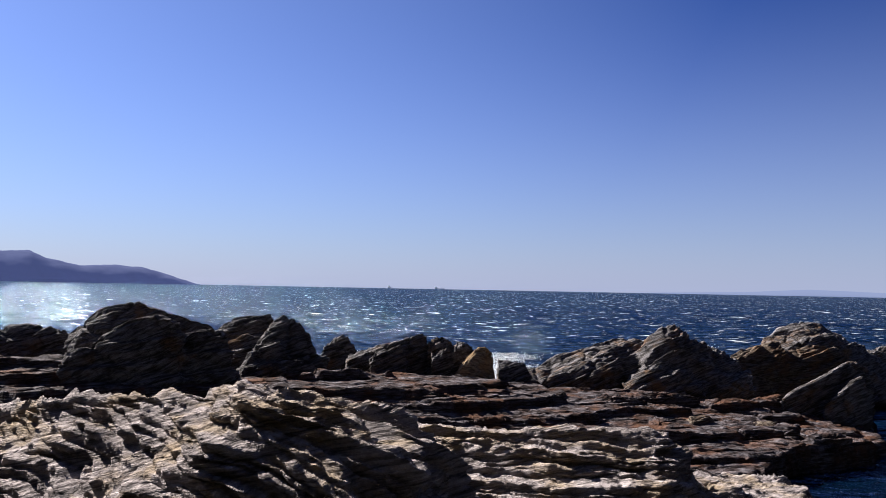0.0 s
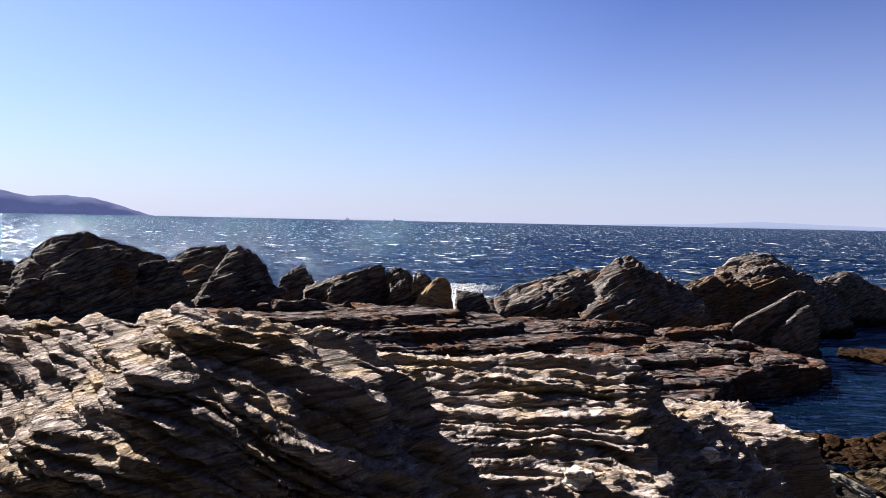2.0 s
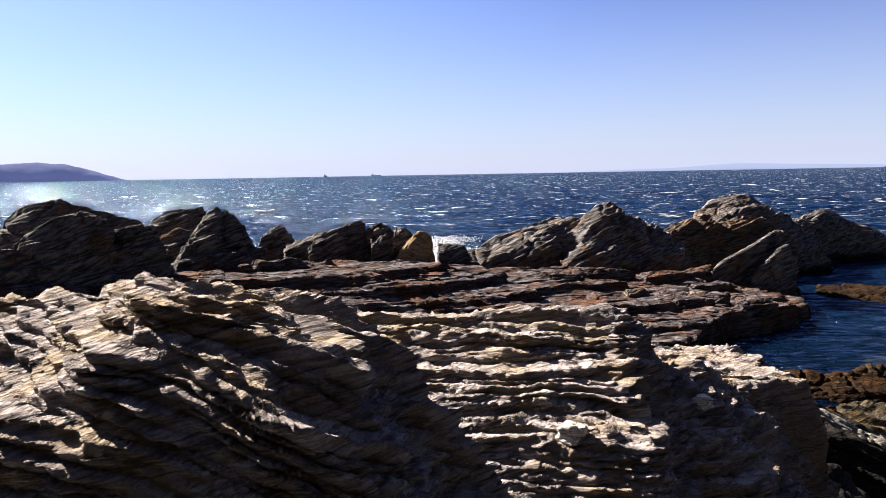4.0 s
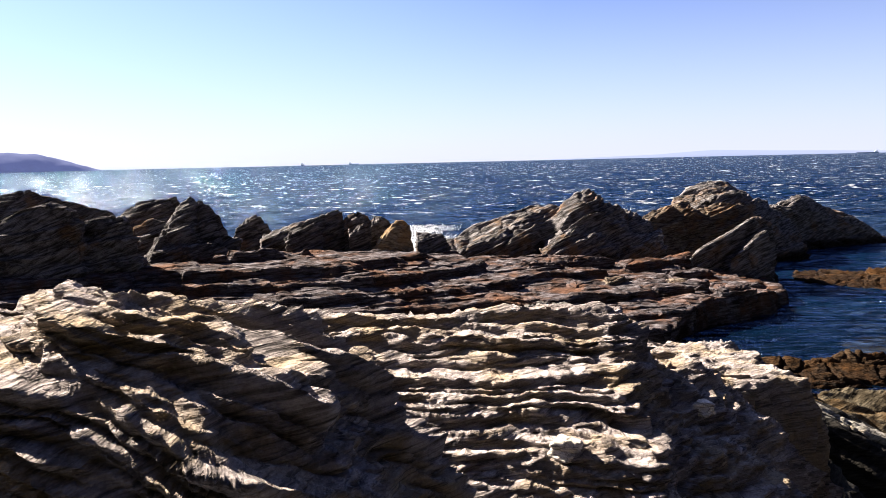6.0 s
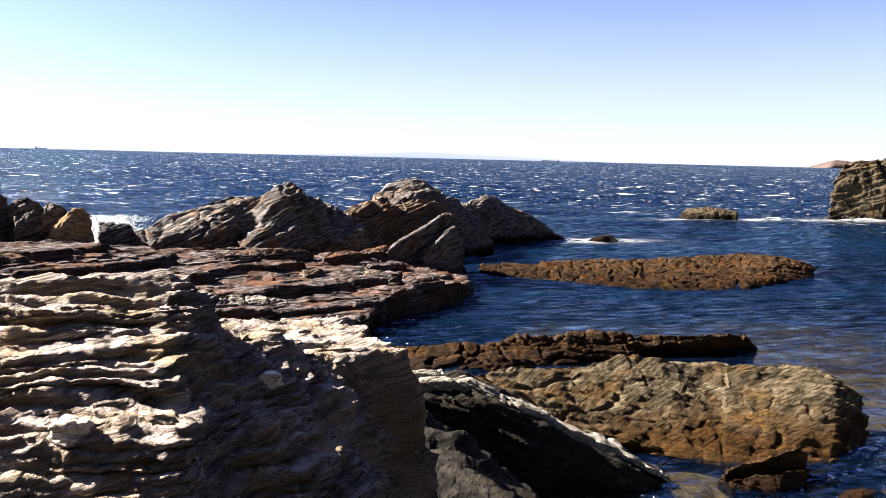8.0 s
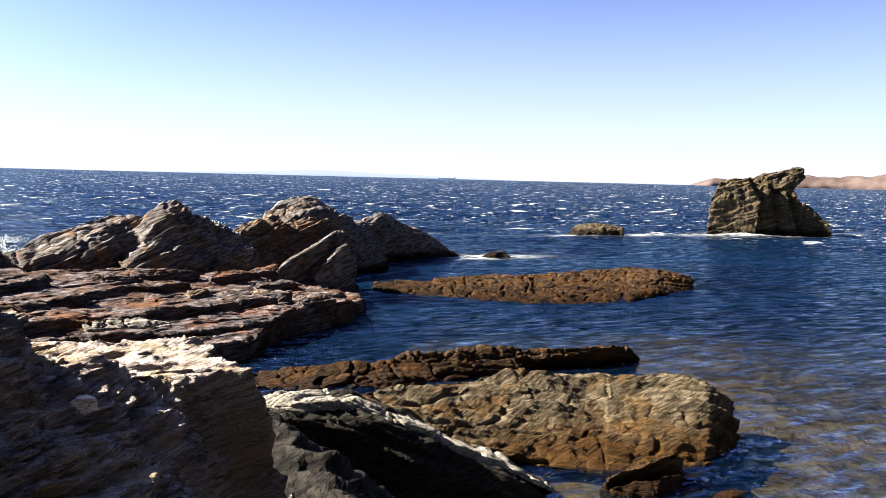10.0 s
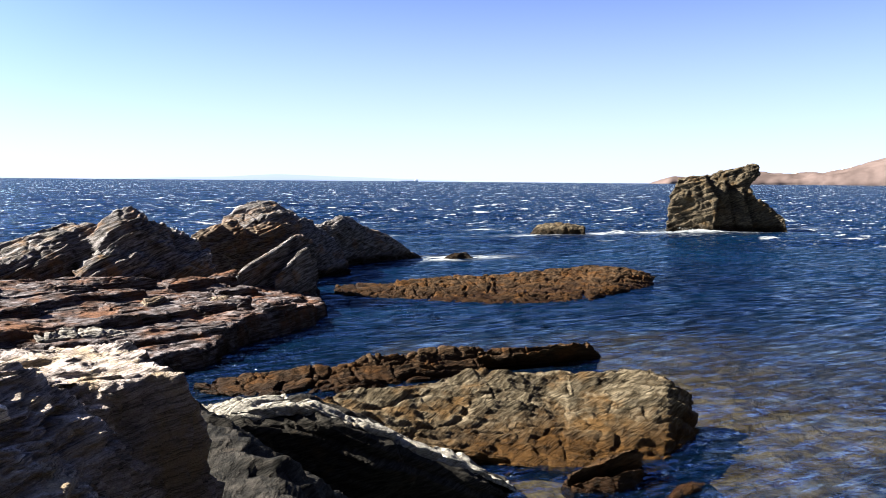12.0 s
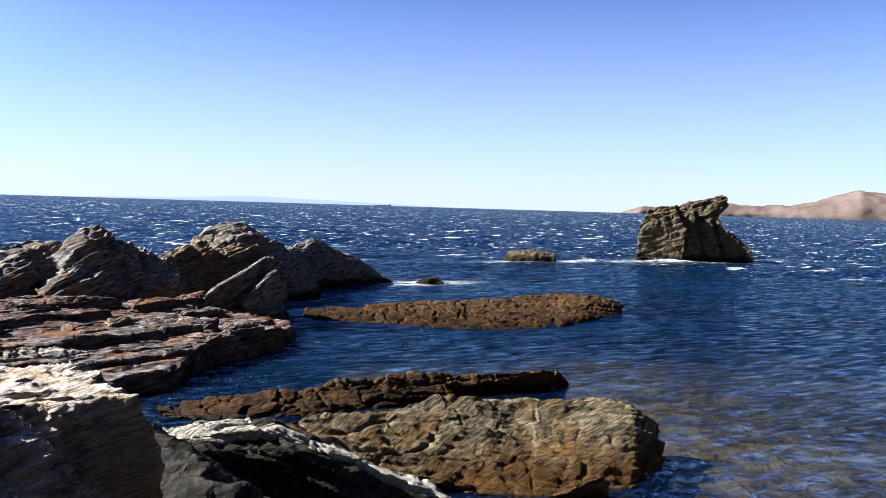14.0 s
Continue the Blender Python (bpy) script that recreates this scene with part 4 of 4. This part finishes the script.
crag("rock", [
    [(3.51, 3.68, 0.08), (3.73, 3.64, 0.16), (3.96, 3.61, 0.2), (4.03, 3.59, 0.16), (3.52, 3.75, -0), (3.79, 3.71, 0), (4.24, 3.83, 0), (3.52, 3.75, -0.35), (3.79, 3.71, -0.35), (4.24, 3.83, -0.35), (3.51, 3.83, -0.35), (4.03, 3.74, -0.35), (3.96, 3.76, -0.35)],
    [(3.52, 3.65, 0.04), (3.81, 3.53, 0.1), (4.02, 3.56, 0.08), (3.51, 3.63, 0), (3.73, 3.49, 0), (4.02, 3.56, 0), (3.51, 3.63, -0.35), (3.73, 3.49, -0.35), (4.02, 3.56, -0.35), (3.52, 3.8, -0.35), (4.02, 3.71, -0.35), (3.81, 3.68, -0.35)]], WEED, "low brown slab leaning at the water's edge", 0.011, (0.3, -0.3, 0.9), 63, relief=0.6)


hull_rock("rock", [(3.7, 3.1, -0.2), (4.6, 3.3, -0.2), (4.3, 3.6, -0.2), (3.8, 3.5, -0.2), (4.0, 3.3, -0.01), (4.3, 3.4, 0.0)], WEED, "weed-covered rock awash in the shallows", 16, 0.03, (0.1, -0.1, 1), (0.05, 0.4), 64)


# near outcrop under the camera
def near_height(x, y):
    """Height of the outcrop, and which of its parts lies there."""
    crest_x = [-1.6, -0.8, -0.3, 0.0, 0.1, 0.2, 0.24, 0.28, 0.33, 0.38, 0.48]
    crest_z = [1.55, 1.66, 1.735, 1.785, 1.78, 1.765, 1.74, 1.69, 1.64, 1.59, 1.45]
    cz = np.interp(x, crest_x, crest_z)
    yc = 0.55 - 0.06 * x
    left = np.where(y < yc, cz - 0.34 * (yc - y) - 0.24 * np.clip(yc - 0.1 - y, 0, 1), cz - 1.6 * (y - yc))
    yb = 0.385 + 0.52 * (0.36 - x)
    left = left + np.clip((x + 0.02) / 0.1, 0, 1) * (0.016 * np.clip((yb - y) / 0.014, 0, 1) + 0.3 * np.clip(yb - y, 0, 0.12) - 0.5 * np.clip(yb - 0.12 - y, 0, 0.3))
    upper = 1.665 - 0.34 * np.clip(1.08 - y, 0, 2) - 0.4 * np.clip(x - 0.5, 0, 1) - 0.4 * np.clip(0.84 - y, 0, 1)
    upper = upper - 0.16 * np.clip((y - 1.10) / 0.05, 0, 1) - 0.05 * np.clip((x - 0.52) / 0.05, 0, 1) - 1.2 * np.clip(x - 0.74, 0, 1)
    lower = 1.515 - 0.08 * (1.4 - y) - 0.04 * (x - 0.8) - 1.1 * np.clip(1.27 - y, 0, 1)
    z = np.maximum(np.maximum(left, upper), lower)
    tag = np.where(left >= np.maximum(upper, lower), 0, np.where(upper > lower, 1, 2))
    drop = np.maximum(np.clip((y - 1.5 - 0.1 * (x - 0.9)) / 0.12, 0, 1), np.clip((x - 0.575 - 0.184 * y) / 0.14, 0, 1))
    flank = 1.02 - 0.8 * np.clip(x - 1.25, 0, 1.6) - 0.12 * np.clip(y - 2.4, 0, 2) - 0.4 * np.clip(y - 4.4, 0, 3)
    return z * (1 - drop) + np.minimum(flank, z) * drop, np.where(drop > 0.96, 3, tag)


def build_near():
    a = np.radians(np.linspace(-54, 62, 860))[None, :]
    r = np.concatenate([np.geomspace(0.26, 1.75, 700), np.geomspace(1.76, 5.5, 80)])[:, None]
    x, y = 0.42 + r * np.sin(a), -0.15 + r * np.cos(a)
    p = np.stack([x.ravel(), y.ravel(), 0 * x.ravel()], -1)
    ragged_edge = np.clip(p[:, 0] * 3 - 0.9, 0, 1)
    wx = p[:, 0] + 0.03 * fbm(p * (2.5, 5, 1), 3, 40) + (0.03 + 0.03 * (p[:, 0] > 0.6)) * ragged_edge * fbm(p * (7, 9, 1), 2, 39)
    wy = p[:, 1] + 0.03 * fbm(p * (2.5, 5, 1), 3, 44) + 0.03 * ragged_edge * fbm(p * (7, 9, 1), 2, 38)
    z, tag = near_height(wx, wy)
    z = z + 0.014 * fbm(p * (4, 8, 1), 3, 47)
    p[:, 2] = z
    # smooth direction of the fall of the bare form
    e = 0.03
    gx = (near_height(wx + e, wy)[0] - near_height(wx - e, wy)[0]) / (2 * e)
    gy = (near_height(wx, wy + e)[0] - near_height(wx, wy - e)[0]) / (2 * e)
    gx, gy = np.clip(gx, -2.5, 2.5), np.clip(gy, -2.5, 2.5)
    g = np.stack([-gx, -gy - 0.15, 0 * gx + 0.12], -1).reshape(*x.shape, 3)
    for _ in range(8):
        g = (g + np.roll(g, 4, 0) + np.roll(g, -4, 0) + np.roll(g, 4, 1) + np.roll(g, -4, 1)) / 5
    nor = g.reshape(-1, 3)
    nor /= np.maximum(np.linalg.norm(nor, axis=1, keepdims=True), 0.3)
    # beds: dipping to the right in the crest block, nearly level in the ledges; flat treads, ragged lips
    dip = np.where(tag == 0, 0.30, 0.03) * (p[:, 0] - 0.45) + 0.06 * p[:, 1]
    s = z + dip + 0.014 * fbm(p * (3.5, 6, 1), 4, 48) + 0.012 * np.clip(perlin(p * (9, 12, 1), 49), -0.2, 1)
    s1 = s + 0.006 * fbm(p * (8, 13, 1), 4, 91)
    s2 = s + 0.003 * fbm(p * (18, 26, 1), 4, 92)
    tread = 0.10 * terrace(s1, 0.031, 0.55, 0.85) + 0.24 * terrace(s1, 0.0172, 0.55, 0.85) + 0.44 * terrace(s2, 0.0082, 0.5, 0.85) + 0.22 * s
    p[:, 2] += (tread - s) * (tag < 3)
    q = np.stack([p[:, 0], p[:, 1], s], -1)
    d = 0.020 * saw(q, s1, 0.031, 60, 7.0) + 0.022 * saw(q, s1, 0.0172, 61, 13.0) + 0.019 * saw(q, s2, 0.0082, 62, 24.0) + 0.007 * saw(q, s, 0.0045, 63, 40.0) - 0.022
    pit = np.clip(perlin(q * (7, 11, 40), 71) - 0.38, 0, 1) * (0.2 + 0.8 * (tag >= 1))
    d += 0.005 * fbm(q * (26, 34, 110), 4, 41) - 0.12 * pit
    d *= np.clip((2.0 - r + 0 * a).ravel() * 3, 0.5, 1)
    p = p + nor * d[:, None]
    p[:, 2] += (tag < 3) * (0.0025 * fbm(q * (60, 80, 160), 3, 42))
    # the flank's shade is painted: a darker schist than the other parts
    root = split_thing("near_outcrop", p.reshape(*x.shape, 3), tag, ["crest_block", "upper_ledge", "lower_ledge", "flank"], [PALE, PALE, PALE, SHADED], "pale weathered schist outcrop with thin ragged beds", "rock")
    # small knobs whitened in colour to read as sunlit spots of the rock
    for k, (cx, cy, cz, w) in enumerate(((0.70, 1.05, 1.49, 0.026), (0.42, 0.80, 1.565, 0.02), (0.62, 0.99, 1.545, 0.018))):
        corners = [(cx + w * dx, cy + 0.8 * w * dy, cz + 0.55 * w * dz) for dx, dy, dz in ((-1, 0, -1), (1, 0, -1), (0, -1, -1), (0, 1, -1), (-0.8, -0.4, 0.6), (0.7, -0.5, 0.7), (0.1, 0.6, 1), (0.9, 0.3, 0.2))]
        ob = hull_rock("lit_knob", corners, SUNLIT_KNOB, "", 10, 0.004, (0.05, 0, 1), (0.008, 0.03), 70 + k, parent=root)
        tagged(ob, "rock knob coloured white as a sunlit patch")


build_near()


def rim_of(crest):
    """Corners of the cap along a crest, coloured as its sunlit rim."""
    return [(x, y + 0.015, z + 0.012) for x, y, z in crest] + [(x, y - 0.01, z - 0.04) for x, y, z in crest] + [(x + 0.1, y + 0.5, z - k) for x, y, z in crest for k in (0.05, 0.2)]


# shade on the face and sun on the cap are put into colour
SHEER = [[(1.1, 4.30, 0.42), (1.45, 4.22, 0.52), (1.74, 4.16, 0.58), (2.0, 4.12, 0.565)], [(1.9, 4.16, 0.55), (2.12, 4.10, 0.56), (2.33, 4.02, 0.46), (2.55, 4.0, 0.36)], [(2.3, 4.06, 0.44), (2.69, 3.98, 0.28), (2.98, 3.88, 0.15), (3.25, 3.8, 0.0)]]
dark_rock = grown_rock("boulder", "steep-faced boulder coloured dark for shade, with a pale sunlit rim", [("face", sheer(c)) for c in SHEER], SHADED, 0.011, (0.3, -0.2, 0.9), 29, relief=0.9, joints=0.6)
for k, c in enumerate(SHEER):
    tagged(crag("rim", [rim_of(c)], LIT_RIM, "", 0.009, (0.3, -0.2, 0.9), 35 + k, relief=0.9, joints=0.8, parent=dark_rock), "upper rim coloured pale as sunlit")


# ---- spray of a breaking wave ----
def foam_material():
    mat, nodes, links, bsdf = node_material("sea_foam")
    bsdf.inputs["Base Color"].default_value = (0.82, 0.84, 0.86, 1)
    bsdf.inputs["Roughness"].default_value = 0.7
    return mat


FOAM = foam_material()


def build_spray():
    rnd = np.random.RandomState(3)
    tet = np.array([(1, 1, 1), (-1, -1, 1), (-1, 1, -1), (1, -1, -1)], dtype=float)
    tri = np.array([(0, 1, 2), (0, 3, 1), (0, 2, 3), (1, 3, 2)])
    spots = []
    for cx, cy, wide, tall, n in ((-0.55, 15.4, 0.55, 0.65, 7000), (-2.6, 16.2, 1.2, 0.55, 5000), (0.3, 16.0, 0.7, 0.35, 4000), (3.6, 18.2, 0.35, 0.75, 2500), (24.6, 22.6, 1.2, 0.12, 1500)):
        h = tall * rnd.rand(n) ** 1.8
        spread = wide * (0.35 + 0.65 * h / tall)
        spots.append(np.stack([cx + spread * rnd.randn(n) * 0.6, cy + 0.3 * rnd.randn(n), h], -1))
    spots = np.concatenate(spots)
    size = 0.003 + 0.006 * rnd.rand(len(spots)) ** 3
    verts = (spots[:, None] + size[:, None, None] * tet[None]).reshape(-1, 3)
    faces = (tri[None] + 4 * np.arange(len(spots))[:, None, None]).reshape(-1, 3)
    ob = new("spray", mesh_of("spray", verts, faces))
    ob.data.materials.append(FOAM)
    tagged(ob, "white spray of waves breaking behind the rocks", "spray", "", "stuff")


build_spray()


# ---- far shores and ships ----
def plain_material(name, col, vary=0.25, scale=0.01):
    mat, nodes, links, bsdf = node_material(name)
    coord = nodes.new("ShaderNodeTexCoord")
    n = nodes.new("ShaderNodeTexNoise")
    n.inputs["Scale"].default_value = scale
    n.inputs["Detail"].default_value = 6
    links.new(coord.outputs["Object"], n.inputs["Vector"])
    r = ramp(nodes, [(0.35, tuple(c * (1 - vary) for c in col)), (0.65, tuple(min(c * (1 + vary), 1) for c in col))])
    links.new(n.outputs["Fac"], r.inputs["Fac"])
    links.new(r.outputs["Color"], bsdf.inputs["Base Color"])
    bsdf.inputs["Roughness"].default_value = 1.0
    bsdf.inputs["Specular IOR Level"].default_value = 0.0
    return mat


# the island's blue base colour stands in for distance haze too
ISLAND = plain_material("haze_painted_hill", (0.04, 0.045, 0.07))
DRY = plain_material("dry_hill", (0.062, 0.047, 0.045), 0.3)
HAZE = plain_material("haze_painted_mountain", (0.01, 0.012, 0.016), 0.04)
for far_mat, glow in ((ISLAND, (0.016, 0.0193, 0.042)), (HAZE, (0.08, 0.09, 0.125))):     # haze of the air between, painted on as emission
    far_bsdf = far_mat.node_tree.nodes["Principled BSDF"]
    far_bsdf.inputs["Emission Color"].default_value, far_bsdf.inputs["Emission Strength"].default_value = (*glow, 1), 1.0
WHITE = plain_material("white_paint", (0.8, 0.79, 0.76), 0.05, 0.5)
HULL = plain_material("dark_hull", (0.13, 0.15, 0.2), 0.1, 0.1)
F = ((0, 0, 1), 0.02, 0.01)
FAR = (60, 300)
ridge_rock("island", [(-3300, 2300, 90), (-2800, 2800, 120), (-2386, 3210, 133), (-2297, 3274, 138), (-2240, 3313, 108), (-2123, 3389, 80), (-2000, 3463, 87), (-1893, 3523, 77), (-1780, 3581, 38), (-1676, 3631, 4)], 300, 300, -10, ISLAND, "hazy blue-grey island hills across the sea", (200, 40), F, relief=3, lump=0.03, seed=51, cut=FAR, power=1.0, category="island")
ridge_rock("headland", [(2425, 2525, 6), (2478, 2472, 33), (2519, 2430, 16), (2684, 2246, 50), (2780, 2128, 43), (2866, 2010, 54), (2912, 1943, 78), (2975, 1845, 113), (3023, 1765, 98), (3300, 1300, 110)], 250, 250, -10, DRY, "dry pinkish-brown headland with a few white houses", (220, 60), F, relief=4, lump=0.06, seed=52, cut=FAR, power=0.65, category="headland")
ridge_rock("mountain", [(500, 4560, 2), (1050, 4478, 16), (1356, 4395, 34), (1590, 4316, 26), (1872, 4202, 18), (2300, 4000, 4)], 150, 150, -10, HAZE, "faint mountain on the horizon, pale blue with painted haze", (120, 30), F, relief=1, lump=0.02, seed=53, cut=FAR, power=0.65, category="mountain")


def box(bm, lo, hi):
    m = bmesh.ops.create_cube(bm, size=1)
    for v in m["verts"]:
        for k in range(3):
            v.co[k] = lo[k] if v.co[k] < 0 else hi[k]
    return m["verts"]


def part(name, bm, material, parent, label=""):
    me = bpy.data.meshes.new(name)
    bm.to_mesh(me)
    bm.free()
    me.materials.append(material)
    ob = new(name, me)
    ob.parent = parent
    return tagged(ob, label)


def cargo_ship(m, label, long=52.0):
    ship = tagged(new("cargo_ship"), label, "ship", "ships on the horizon")
    ship.matrix_world = m
    h = long / 2
    bm = bmesh.new()
    for v in box(bm, (-h, -4, -1), (h, 4, 3.2)):
        if v.co.z < 0:
            v.co.x *= 0.9
        if abs(v.co.x) > h * 0.8 and v.co.x > 0:
            v.co.y *= 0.15
    part("hull", bm, HULL, ship)
    bm = bmesh.new()
    box(bm, (-h * 0.9, -3.2, 3.2), (-h * 0.6, 3.2, 8.5))
    box(bm, (-h * 0.85, -4, 8.5), (-h * 0.7, 4, 10))
    part("superstructure", bm, WHITE, ship, "pale superstructure at the stern")
    bm = bmesh.new()
    bmesh.ops.create_cone(bm, cap_ends=True, segments=10, radius1=1.2, radius2=1.0, depth=4, matrix=Matrix.Translation((-h * 0.82, 0, 11)))
    part("funnel", bm, HULL, ship)
    for k in (-0.2, 0.35, 0.8):
        bm = bmesh.new()
        bmesh.ops.create_cone(bm, cap_ends=True, segments=6, radius1=0.4, radius2=0.25, depth=6, matrix=Matrix.Translation((h * k, 0, 6)))
        part("mast", bm, HULL, ship)
    return ship


cargo_ship(pose(-540, 3960, 0, 0, 0, -10), "small dark cargo ship far out on the horizon")
cargo_ship(pose(-785, 3920, 0, 0, 0, 80), "distant cargo ship seen end-on on the horizon", 40)
cargo_ship(pose(1780, 3580, 0, 0, 0, 160), "long pale cargo ship far out on the horizon", 90)


def white_house(x, y, z, w, turn):
    """A tiny flat-roofed house on the far headland."""
    house = tagged(new("house"), "small white flat-roofed house on the headland", "house", "houses on the headland")
    house.matrix_world = pose(x, y, z, 0, 0, turn)
    bm = bmesh.new()
    box(bm, (-w / 2, -4, -8), (w / 2, 4, 5))
    part("wall", bm, WHITE, house)
    bm = bmesh.new()
    box(bm, (-w / 2 - 0.3, -4.3, 5), (w / 2 + 0.3, 4.3, 5.6))
    part("roof", bm, WHITE, house)
    for k in (-0.28, 0.05, 0.3):
        bm = bmesh.new()
        box(bm, (k * w - 0.6, -4.1, 1.2), (k * w + 0.6, -3.98, 3))
        part("window", bm, HULL, house)


for hx, hy, hz, hw, ht in ((2868, 1985, 62, 16, 30), (2880, 1955, 66, 12, 45), (2845, 2005, 52, 10, 20), (2935, 1850, 92, 14, 40), (2760, 2110, 44, 11, 35)):
    white_house(hx, hy, hz, hw, ht)
